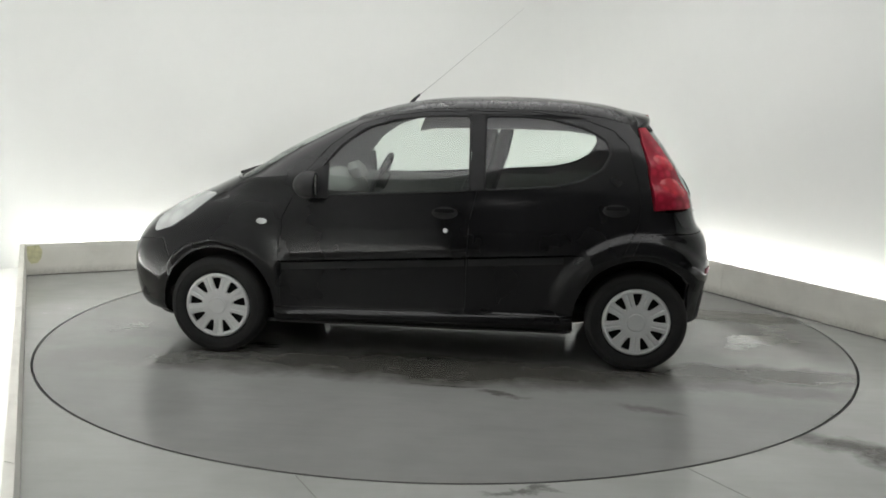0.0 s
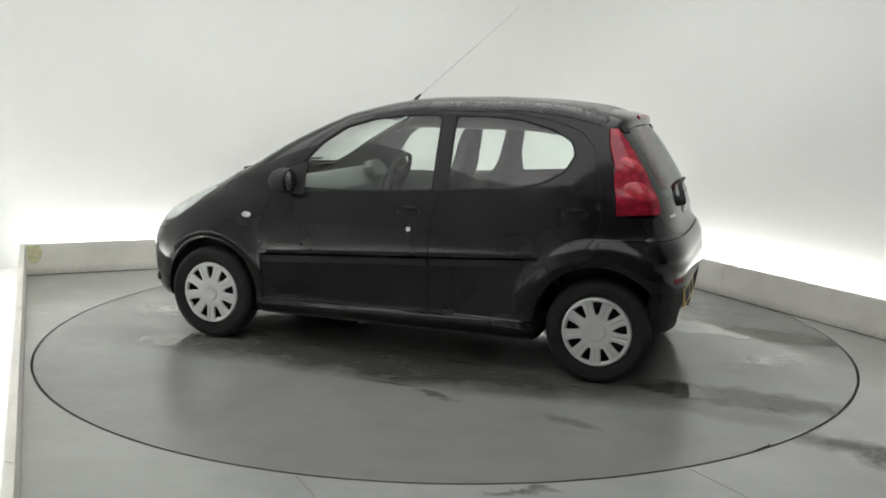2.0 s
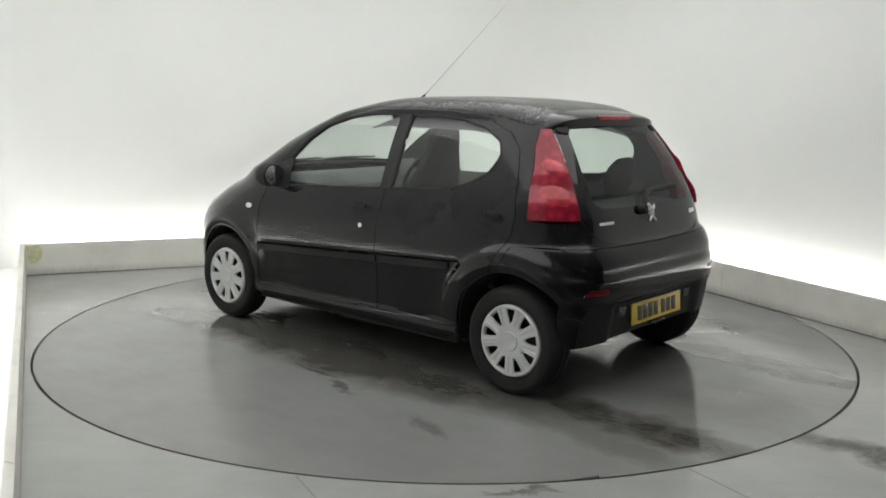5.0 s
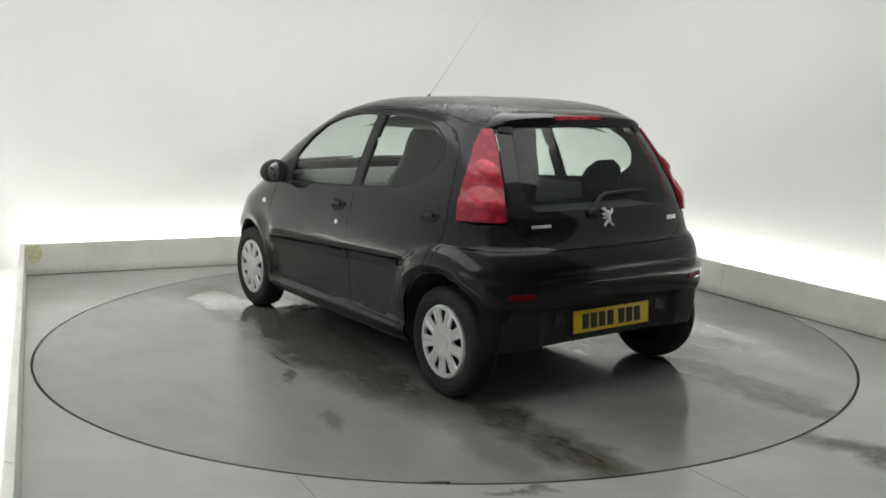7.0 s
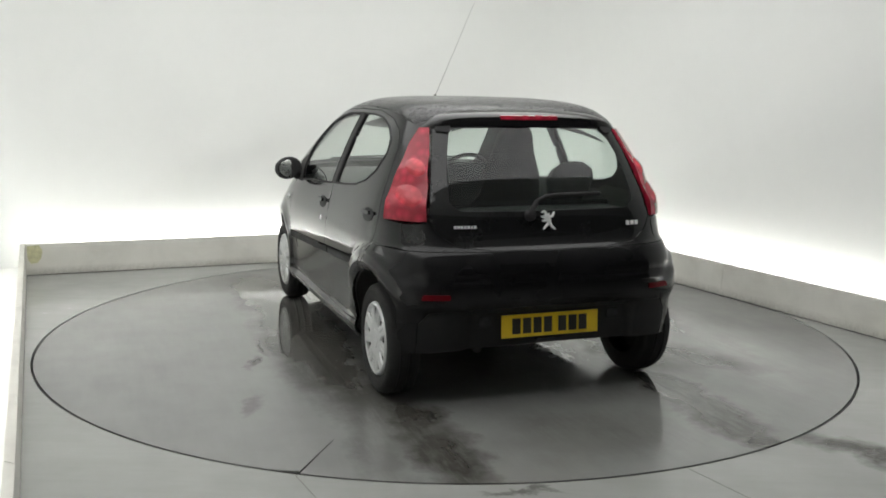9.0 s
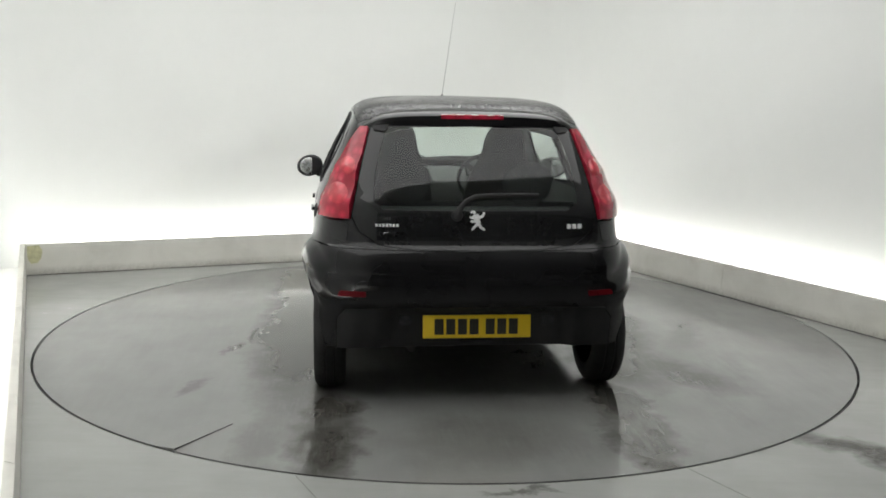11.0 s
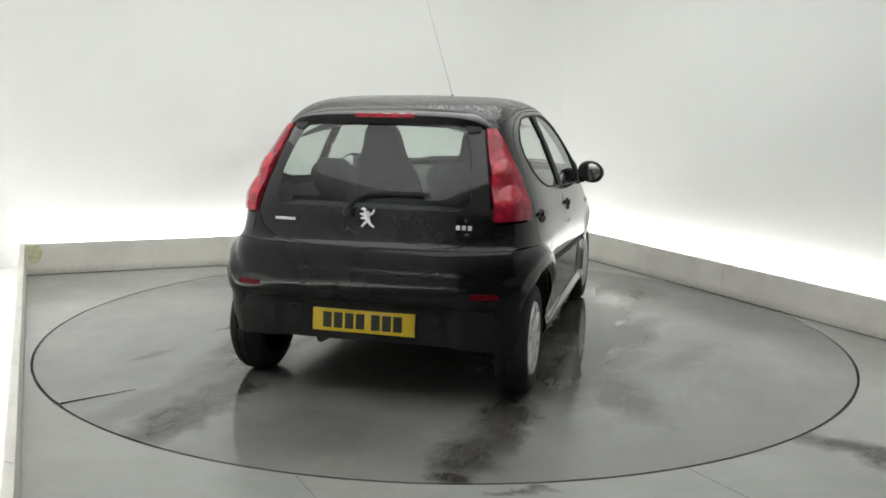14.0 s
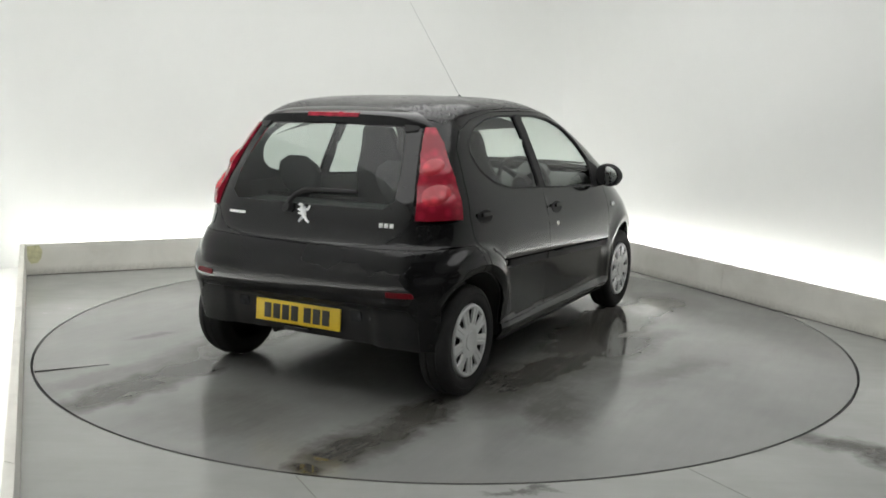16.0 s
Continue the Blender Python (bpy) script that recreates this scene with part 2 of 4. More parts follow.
def build_booth():
    # ground sheet with a round hole for the table
    bm = bmesh.new()
    n = 160
    ring = [bm.verts.new(((TABLE_R + 0.007) * math.cos(2 * math.pi * k / n), (TABLE_R + 0.007) * math.sin(2 * math.pi * k / n), 0)) for k in range(n)]
    low = [bm.verts.new((v.co.x, v.co.y, -0.06)) for v in ring]
    far = [bm.verts.new((12 * math.cos(2 * math.pi * k / n), 12 * math.sin(2 * math.pi * k / n), 0)) for k in range(n)]
    for k in range(n):
        j = (k + 1) % n
        bm.faces.new((ring[k], far[k], far[j], ring[j]))
        bm.faces.new((low[k], ring[k], ring[j], low[j]))
    floor = link_mesh("floor", bm, M_FLOOR)
    tagged(floor, "grey painted concrete booth floor, scuffed and damp", "floor", kind="structure")
    bm = bmesh.new()
    lathe(bm, [(0.001, -0.06), (TABLE_R + 0.007, -0.06)], 96, "Z")
    pit = link_mesh("turntable_pit", bm, M_GAP)
    tagged(pit, "dark steel pit under the turntable", "pit", kind="structure")

    # joints in the floor paint that run out from the table
    for (x0, y0), (x1, y1) in (((-0.575, -2.38), (-0.37, -2.76)), ((0.995, -2.235), (1.22, -2.62))):
        d = Vector((x1 - x0, y1 - y0))
        bm = bmesh.new()
        box(bm, 0.0, d.length, -0.0022, 0.0022, -0.004, 0.0008)
        bm.transform(pose(x0, y0, 0, 0, 0, math.degrees(math.atan2(d.y, d.x))))
        tagged(link_mesh("floor_joint", bm, M_JOINT), "thin dark joint in the floor", "joint", kind="structure")

    # plinths
    ins, outs = u_line(0.0), u_line(PLINTH_T)
    cuts = {"plinth_left": (0.0, 0.34, 0.68, 1.0), "plinth_back": (0.0, 0.53, 1.0), "plinth_right": (0.0, 0.356, 0.72, 1.0)}
    for i, (nm, cut) in enumerate(cuts.items()):
        a0, a1, b0, b1 = (Vector(p) for p in (ins[i], ins[i + 1], outs[i], outs[i + 1]))
        length = (a1 - a0).length
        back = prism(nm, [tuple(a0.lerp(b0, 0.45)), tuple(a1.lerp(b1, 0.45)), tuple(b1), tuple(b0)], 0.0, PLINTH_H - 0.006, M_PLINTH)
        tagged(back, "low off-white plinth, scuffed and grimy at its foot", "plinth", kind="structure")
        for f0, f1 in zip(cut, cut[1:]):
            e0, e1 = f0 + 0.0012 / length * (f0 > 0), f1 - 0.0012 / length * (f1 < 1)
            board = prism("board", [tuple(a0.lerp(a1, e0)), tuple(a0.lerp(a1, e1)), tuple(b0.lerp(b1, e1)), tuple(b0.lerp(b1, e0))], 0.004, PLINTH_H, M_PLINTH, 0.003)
            board.parent = back
    # yellowed tape over the back left corner
    c, d = Vector(ins[1]), (Vector(ins[2]) - Vector(ins[1])).normalized()
    n2 = Vector((d.y, -d.x))
    bm = bmesh.new()
    outline = [(0.012, 0.235), (0.10, 0.243), (0.125, 0.20), (0.115, 0.14), (0.085, 0.10), (0.04, 0.095), (0.015, 0.13)]
    for off in (0.0005, 0.002):
        vs = [bm.verts.new((*(c + d * u + n2 * off), z)) for u, z in outline]
        bm.faces.new(vs)
    bmesh.ops.bridge_loops(bm, edges=[e for e in bm.edges if e.is_boundary])
    tape = link_mesh("tape_patch", bm, M_TAPE)
    tagged(tape, "yellowed patch of tape stuck to the plinth", "tape")

    # trough floor behind the plinths with the light strips
    w_in = u_line(PLINTH_T + TROUGH)
    for i in range(3):
        a0, a1, b0, b1 = outs[i], outs[i + 1], w_in[i], w_in[i + 1]
        d = Vector((a1[0] - a0[0], a1[1] - a0[1], 0)).normalized()
        nrm = Vector((-d.y, d.x, 0))
        p0, p1 = Vector((*a0, 0)) + d * 0.1 + nrm * 0.26, Vector((*a1, 0)) - d * 0.1 + nrm * 0.26
        q0, q1 = p0 + nrm * 0.05, p1 + nrm * 0.05
        bed = prism("trough_bed", [a0, a1, b1, b0], 0.001, 0.006, M_WALL)
        tagged(bed, "white board behind the plinth", "trough", kind="structure")
        rail = prism("light_strip", [tuple(p.xy) for p in (p0, p1, q1, q0)], 0.006, 0.120, M_STEEL)
        tagged(rail, "bright white light strip hidden behind the low plinth", "light strip", group="light strips in the trough")
        e = 0.006
        tube = prism("tube", [tuple(p.xy) for p in (p0 + nrm * e, p1 + nrm * e, q1 - nrm * e, q0 - nrm * e)], 0.121, 0.141, M_STRIP, 0.004)
        tube.parent = rail

    # wall sheet with rounded corners
    plan = u_line(PLINTH_T + TROUGH)
    outer = []
    for i, p in enumerate(plan):
        if i in (0, 3):
            outer.append(Vector(p))
            continue
        a, b = Vector(plan[i - 1]) - Vector(p), Vector(plan[i + 1]) - Vector(p)
        a.normalize(), b.normalize()
        r = 0.55
        for k in range(13):
            f = k / 12
            outer.append((Vector(p) + a * r) * (1 - f) ** 2 + Vector(p) * 2 * f * (1 - f) + (Vector(p) + b * r) * f ** 2)
    sides = {"wall_left": outer[:8], "wall_back": outer[7:21], "wall_right": outer[20:]}
    for nm, line in sides.items():
        bm = bmesh.new()
        rows = []
        for p, nx in zip(line, line[1:] + [line[-1] * 2 - line[-2]]):
            d = (nx - p).normalized()
            nrm = Vector((-d.y, d.x)) * 0.06
            rows.append([bm.verts.new((*q, z)) for q in (p, p + nrm) for z in (0, 3.3)])
        for r0, r1 in zip(rows, rows[1:]):
            bm.faces.new((r0[0], r1[0], r1[1], r0[1]))
            bm.faces.new((r0[2], r0[3], r1[3], r1[2]))
            bm.faces.new((r0[1], r1[1], r1[3], r0[3]))
        bmesh.ops.recalc_face_normals(bm, faces=bm.faces)
        ob = link_mesh(nm, bm, M_WALL)
        tagged(ob, "smooth white booth wall lit from below", "wall", kind="structure")

    # unseen ceiling and the unlit hall in front, added for the car to reflect
    ob = prism("ceiling", [(-9, -5.2), (9, -5.2), (9, 8), (-9, 8)], 3.3, 3.4, M_CEIL)
    tagged(ob, "plain white booth ceiling, added out of view", "ceiling", kind="structure")
    for nm, (x0, x1, y0, y1, z0, z1) in {"wall_front": (-9, 9, -9.2, -9.0, 0, 4.6), "wall_hall_west": (-9.2, -9, -9, 8, 0, 4.6), "wall_hall_east": (9, 9.2, -9, 8, 0, 4.6),
                                         "wall_hall_north": (-9, 9, 8, 8.2, 0, 4.6), "ceiling_hall": (-9, 9, -9, -5.2, 4.5, 4.6)}.items():
        bm = bmesh.new()
        box(bm, x0, x1, y0, y1, z0, z1)
        tagged(link_mesh(nm, bm, M_HALL), "plain unlit grey hall wall, added out of view", "wall", kind="structure")


def build_overhead_fill():
    # a grid of broad, dim fill panels, added out of view, square to the booth
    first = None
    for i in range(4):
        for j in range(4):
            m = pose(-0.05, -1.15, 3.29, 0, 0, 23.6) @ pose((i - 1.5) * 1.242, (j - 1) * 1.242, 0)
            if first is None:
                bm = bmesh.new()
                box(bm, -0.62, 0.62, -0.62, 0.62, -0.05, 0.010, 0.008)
                first = link_mesh("overhead_fill_panel", bm, M_PLINTH)
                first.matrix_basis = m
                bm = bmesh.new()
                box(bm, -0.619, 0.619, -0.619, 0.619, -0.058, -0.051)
                part("diffuser", bm, M_FILL, first, "dim white diffuser")
                tagged(first, "square white fill panel with a diffuser, added overhead out of view", "ceiling light", group="ceiling lights")
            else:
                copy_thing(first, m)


M_FILL = glow("overhead_fill_glow", (1.0, 1.0, 0.99), FILL_GLOW)
def build_tube_lamp():
    # a short bare tube hung aslant in the hall, over the camera
    lean = pose(0, 0, 0, 0, 20, 0)
    bm = bmesh.new()
    box(bm, -0.20, 0.20, -0.03, 0.03, 0.0, 0.05, 0.006, lean)
    for x in (-0.15, 0.15):
        sweep(bm, [(x, 0, 0.03 - x * 0.36), (x, 0, 4.505 - TUBE_AT[2])], 0.004, 6)
    lamp = link_mesh("tube_lamp", bm, M_PLINTH)
    bm = bmesh.new()
    lathe(bm, [(0.001, -0.18), (0.013, -0.18), (0.013, 0.18), (0.001, 0.18)], 12, "X", lean @ pose(0, 0, -0.02))
    part("tube", bm, M_TUBE, lamp, "bright white tube")
    lamp.matrix_basis = pose(*TUBE_AT)
    tagged(lamp, "bare white tube lamp hung in front of the booth", "tube lamp")


TUBE_AT = (-0.45, -6.0, 2.60)
build_booth()
build_overhead_fill()
build_tube_lamp()


# ---- turntable ----
def build_turntable():
    # a dark carrier with two half-round plates and a steel rim
    bm = bmesh.new()
    lathe(bm, [(0.001, -0.012), (TABLE_R - 0.03, -0.012), (TABLE_R - 0.012, -0.02), (TABLE_R - 0.012, -0.05)], 160, "Z")
    ob = link_mesh("turntable", bm, M_GAP)
    tagged(ob, "round grey turntable flush with the floor, damp and stained", "turntable")
    # a low dark lip beside the slot
    bm = bmesh.new()
    turn = pose(0, 0, 0, 0, 0, 145.6)
    a, b, high = TABLE_R - 0.38, TABLE_R - 0.012, 0.007
    low_in, low_out = bm.verts.new(turn @ Vector((a, -0.12, 0.0005))), bm.verts.new(turn @ Vector((b, -0.12, 0.0005)))
    top_in, top_out = bm.verts.new(turn @ Vector((a, 0.006, 0.002))), bm.verts.new(turn @ Vector((b, 0.006, high)))
    foot_in, foot_out = bm.verts.new(turn @ Vector((a, 0.007, -0.004))), bm.verts.new(turn @ Vector((b, 0.007, -0.004)))
    bm.faces.new((low_in, low_out, top_out, top_in))
    bm.faces.new((top_in, top_out, foot_out, foot_in)).material_index = 1
    part("slot_lip", bm, [M_TABLE, M_GAP], ob)
    # plate with a short radial slot at its rim
    ang, half_gap, n, r = radians(145.6), 0.0045, 180, TABLE_R - 0.008
    d = math.asin(half_gap / r)
    rim = [(r * math.cos(ang + d + (2 * math.pi - 2 * d) * k / n), r * math.sin(ang + d + (2 * math.pi - 2 * d) * k / n)) for k in range(n + 1)]
    foot = ((r - 0.40) * math.cos(ang), (r - 0.40) * math.sin(ang))
    side_v = (-math.sin(ang) * 0.002, math.cos(ang) * 0.002)
    rim += [(foot[0] - side_v[0], foot[1] - side_v[1]), (foot[0] + side_v[0], foot[1] + side_v[1])]
    bm = bmesh.new()
    vs = [bm.verts.new((x, y, 0.0)) for x, y in rim]
    lo = [bm.verts.new((x, y, -0.012)) for x, y in rim]
    bm.faces.new(vs)
    for i in range(len(vs)):
        j = (i + 1) % len(vs)
        bm.faces.new((lo[i], lo[j], vs[j], vs[i]))
    bmesh.ops.triangulate(bm, faces=[f for f in bm.faces if len(f.verts) > 4])
    part("plate", bm, M_TABLE, ob, "round grey turntable plate, wet and stained, with shade painted under the car")
    # steel kerb ring that guards the edge
    bm = bmesh.new()
    lathe(bm, [(r - 0.002, -0.03), (r + 0.001, -0.008), (r + 0.003, -0.008), (r + 0.003, -0.03)], 160, "Z")
    part("rim", bm, M_STEEL, ob)
    return ob


turntable = build_turntable()


# ---- the car: its skin as a stack of plan sections ----
# z, rear end, front end, half width, front corner power, rear corner power
SECTIONS = np.array([
    (0.185, -1.560, 1.622, 0.700, 4.8, 9.5),
    (0.225, -1.625, 1.697, 0.770, 4.8, 9.5),
    (0.270, -1.645, 1.717, 0.788, 4.8, 9.5),
    (0.300, -1.655, 1.727, 0.784, 4.8, 9.5),
    (0.450, -1.678, 1.747, 0.788, 4.8, 9.5),
    (0.560, -1.684, 1.732, 0.7965, 4.8, 9.5),
    (0.590, -1.6835, 1.717, 0.799, 4.8, 9.45),
    (0.625, -1.680, 1.697, 0.8015, 4.8, 9.4),
    (0.680, -1.668, 1.652, 0.8035, 4.8, 9.1),
    (0.742, -1.642, 1.582, 0.802, 4.8, 8.6),
    (0.780, -1.612, 1.515, 0.797, 4.8, 8.0),
    (0.840, -1.592, 1.405, 0.789, 4.8, 7.8),
    (0.900, -1.580, 1.265, 0.778, 4.8, 7.8),
    (0.960, -1.558, 1.135, 0.764, 5.6, 7.8),
    (1.010, -1.536, 1.010, 0.748, 7.5, 7.5),
    (1.060, -1.510, 0.920, 0.728, 7.5, 7.5),
    (1.140, -1.462, 0.790, 0.694, 7.5, 7.5),
    (1.220, -1.408, 0.640, 0.658, 7.5, 7.5),
    (1.300, -1.346, 0.470, 0.618, 7.5, 7.5),
    (1.350, -1.302, 0.345, 0.590, 7.5, 7.5),
    (1.392, -1.235, 0.215, 0.575, 5.5, 6.0),
    (1.430, -1.110, 0.070, 0.532, 4.2, 5.5),
    (1.454, -0.930, -0.080, 0.455, 3.8, 5.0),
    (1.468, -0.730, -0.260, 0.300, 3.4, 4.0),
    (1.473, -0.500, -0.470, 0.020, 3.0, 3.4)])
NS = len(SECTIONS)


def section(s):
    """The section at a (fractional) row, eased between the rows."""
    s = min(max(s, 0.0), NS - 1.0)
    i = min(int(s), NS - 2)
    f = s - i
    p0, p1, p2, p3 = (SECTIONS[min(max(k, 0), NS - 1)] for k in (i - 1, i, i + 1, i + 2))

    def slope(a, b, c):
        d0, d1 = b - a, c - b
        return np.where(d0 * d1 > 0, 2 * d0 * d1 / (d0 + d1 + np.where(d0 + d1 == 0, 1, 0)), 0.0)
    m1 = slope(p0, p1, p2) if i > 0 else p2 - p1
    m2 = slope(p1, p2, p3) if i < NS - 2 else p2 - p1
    f2, f3 = f * f, f * f * f
    return p1 * (2 * f3 - 3 * f2 + 1) + m1 * (f3 - 2 * f2 + f) + p2 * (3 * f2 - 2 * f3) + m2 * (f3 - f2)


_S = np.linspace(0, NS - 1, 1201)
_Z = np.array([section(s)[0] for s in _S])


def s_of(z):
    return float(np.interp(z, _Z, _S))


# even spacing round the plan: arc 0 at the rear centre, 1 at the front centre
def plan_point(sec, phi):
    z, xr, xf, w, pf, pr = sec
    mid, half = (xr + xf) / 2, (xf - xr) / 2
    front = phi > math.pi / 2
    p = pf if front else pr
    q = 2.6 + (p - 3.0) * 0.55
    c, s = abs(math.cos(phi)), max(math.sin(phi), 0.0)
    return mid + half * (c ** (2 / p)) * (1 if front else -1), w * s ** (2 / q)


_PH = (1 - np.cos(np.linspace(0, math.pi, 801))) * math.pi / 2
_ref = np.array([plan_point(section(s_of(0.85)), p) for p in _PH])
_ARC = np.concatenate([[0], np.cumsum(np.hypot(*np.diff(_ref, axis=0).T))])
ARC_LEN = float(_ARC[-1])
WHEEL_X = (1.077, -1.263)
WHEEL_Z = 0.277


def crease_z(x):
    return 0.592 - 0.055 * x


def skin(a, s, out=0.0):
    """The place on the left skin at arc length a (metres along the belt) and row s; out: metres proud of it."""
    phi = float(np.interp(a, _ARC, _PH))
    sec = section(s)
    x, y = plan_point(sec, phi)
    z = float(sec[0])
    # wheel-arch flares
    for wx, amp, reach, soft, crest in zip(WHEEL_X, (0.018, 0.036), (0.50, 0.495), (0.14, 0.060), (0.005, 0.009)):
        r = math.hypot(x - wx, z - WHEEL_Z)
        if r < 0.52 and y > 0.3:
            f = min(1.0, max(0.0, (reach - r) / soft))
            lip = crest * math.exp(-((r - 0.388) / 0.020) ** 2) - 1.5 * crest * min(1.0, max(0.0, (0.378 - r) / 0.03)) ** 2
            lip *= min(1.0, max(0.0, (z - 0.44) / 0.10))
            if x > wx and wx < 0:
                f *= min(1.0, max(0.0, (z - 0.28) / 0.24))
            y += (amp * f * f * (3 - 2 * f) + lip) * min(1.0, y / 0.7) ** 3
    # the step along the doors
    if -1.0 < x < 0.8 and 0.25 < z < 0.85:
        ends = min(1.0, (x + 1.0) / 0.08) * min(1.0, max(0.0, (0.722 - x) / 0.035))
        d = z - crease_z(x)
        if d >= 0:
            y += 0.007 * math.exp(-(d / 0.08) ** 2) * ends
        else:
            k = min(1.0, -d / 0.012)
            y += (0.007 - 0.018 * k) * ends * min(1.0, (z - 0.25) / 0.05)
    # the sill stands proud under the doors
    if -1.0 < x < 0.8 and z < 0.34:
        k = min(1.0, max(0.0, (0.290 - 0.027 * x - z) / 0.022))
        y += 0.014 * k * k * (3 - 2 * k) * min(1.0, max(0.0, (x + 0.93) / 0.08)) * min(1.0, max(0.0, (0.74 - x) / 0.08))
    # groove under the rear bumper's shelf
    if x < -1.2 and 0.56 < z < 0.71:
        k = 0.006 * math.exp(-((z - 0.634) / 0.020) ** 2) * min(1.0, (-1.2 - x) / 0.1)
        x += k * (1 if y < 0.6 else 0.5)
        y -= k * (0.8 if y > 0.6 else 0.0)
    # the rear bumper tucks in under its lower edge
    if x < -1.5 and z < 0.49:
        depth = 0.014 + 0.026 * min(1.0, max(0.0, (0.47 - y) / 0.05))
        x += depth * min(1.0, (0.49 - z) / 0.014) * min(1.0, (-1.5 - x) / 0.06)
    if out:
        e = 1e-3
        p0, p1, p2 = Vector((x, y, z)), skin(min(a + e * 5, ARC_LEN), s), skin(a, min(s + 0.02, NS - 1))
        if a + e * 5 > ARC_LEN:
            p1 = p0 * 2 - skin(a - e * 5, s)
        n = (p1 - p0).cross(p2 - p0)
        if n.length > 1e-12:
            n.normalize()
            if n.dot(Vector((x - 0.05, y, z - 0.75))) < 0:
                n = -n
            return p0 + n * out
    return Vector((x, y, z))


def a_side(x, s):
    """Arc length at which the left side has this x."""
    z, xr, xf, w, pf, pr = section(s)
    mid, half = (xr + xf) / 2, (xf - xr) / 2
    k = max(-1.0, min(1.0, (x - mid) / half))
    c = abs(k) ** ((pf if k > 0 else pr) / 2)
    phi = math.acos(min(1.0, c))
    return float(np.interp(math.pi - phi if k > 0 else phi, _PH, _ARC))


def a_end(y, s, front=False):
    """Arc length at which the rear (or front) has this half width."""
    z, xr, xf, w, pf, pr = section(s)
    p = pf if front else pr
    q = 2.6 + (p - 3.0) * 0.55
    phi = math.asin(min(1.0, (min(abs(y), w) / w) ** (q / 2)))
    return float(np.interp(math.pi - phi if front else phi, _PH, _ARC))


def side(x, z):
    s = s_of(z)
    return (a_side(x, s), s)


def rear(y, z):
    s = s_of(z)
    return (a_end(y, s), s)


def nose(y, z):
    s = s_of(z)
    return (a_end(y, s, True), s)


# ---- car materials ----
def paint_material():
    m = Mat("black_car_paint")
    co = m.coords()
    film = m.noise(2.5, 3, 0.5, co)
    m.put("Base Color", m.mixc(m.ramp(film, 0.4, 0.7), (0.008, 0.008, 0.0086), (0.012, 0.012, 0.0128)))
    m.put("Roughness", m.ramp(film, 0.3, 0.7, 0.06, 0.14)).put("Specular IOR Level", 0.31)
    m.bump(m.noise(9, 2, 0.4, co), 0.02, 0.002)
    return m.m


def roof_material():
    m = Mat("wet_black_roof_paint")
    co = m.coords()
    drops, patch = m.noise(75, 3, 0.6, co), m.noise(5, 4, 0.6, co)
    wet = m.math("MULTIPLY", m.ramp(drops, 0.48, 0.58), m.ramp(patch, 0.36, 0.52))
    m.put("Base Color", (0.009, 0.009, 0.0095)).put("Specular IOR Level", 0.32).put("Roughness", m.ramp(wet, 0, 1, 0.14, 0.40))
    m.bump(wet, 0.35, 0.002)
    return m.m


def lamp_material(name, color, cells=20.0):
    m = Mat(name)
    co = m.coords()
    n = m.node("ShaderNodeTexVoronoi", Scale=cells)
    m.link(co, n.inputs["Vector"])
    m.put("Base Color", m.mixc(m.ramp(n.outputs["Distance"], 0.0, 0.55), tuple(min(0.9, c * 1.25) for c in color), tuple(c * 0.66 for c in color)))
    m.put("Roughness", 0.20).put("Specular IOR Level", 0.32).put("Coat Weight", 0.25).put("Coat Roughness", 0.06)
    m.put("Subsurface Weight", 0.0)
    m.bump(n.outputs["Distance"], 0.35, 0.004)
    return m.m


M_PAINT = paint_material()
M_ROOF = roof_material()
M_PLASTIC = simple("black_plastic", (0.020, 0.020, 0.0205), 0.62, 0, 0.2, 8, 0.04, 60, spec=0.22)
M_RUBBER = simple("tyre_rubber", (0.016, 0.016, 0.016), 0.75, 0, 0.25, 9, 0.05, 60, spec=0.3)
M_TRIM = simple("silver_wheel_trim", (0.60, 0.61, 0.61), 0.33, 0.35, 0.03, 3)
M_SILVER = simple("bright_metal", (0.82, 0.82, 0.82), 0.30, 0.25, 0.05, 20)
M_RED = lamp_material("red_lamp_lens", (0.36, 0.014, 0.036))
M_BOWL = lamp_material("bright_red_lamp", (0.52, 0.035, 0.055))
M_DEEPRED = simple("dark_red_reflector", (0.11, 0.002, 0.006), 0.40, 0, 0.2, 30, spec=0.10)
M_CLEAR = lamp_material("clear_lamp_lens", (0.55, 0.57, 0.56), 7.0)
M_SMOKE = lamp_material("grey_lamp_lens", (0.035, 0.035, 0.04))
M_GLASS = glass("green_tinted_glass", (0.90, 0.95, 0.92))
M_REARGLASS = glass("rear_tinted_glass", (0.72, 0.78, 0.75), gloss=0.045)
M_FRIT = simple("black_lid_glass", (0.011, 0.0114, 0.0118), 0.05, 0, 0.1, 4, spec=0.42)
M_YELLOW = simple("yellow_plate", (0.72, 0.50, 0.02), 0.35, 0, 0.05, 12)
M_INK = simple("black_print", (0.02, 0.018, 0.012), 0.5)
M_CLOTH = simple("dark_seat_cloth", (0.019, 0.020, 0.022), 0.9, 0, 0.2, 14, 0.2, 250)
M_TRIMGREY = simple("grey_cabin_plastic", (0.055, 0.056, 0.056), 0.6, 0, 0.15, 10, 0.1, 250)
M_DASH = simple("pale_grey_cabin_plastic", (0.085, 0.09, 0.085), 0.6, 0, 0.12, 10, 0.1, 250)
M_LINING = simple("pale_roof_lining", (0.34, 0.34, 0.32), 0.9, 0, 0.08, 12, 0.1, 300)
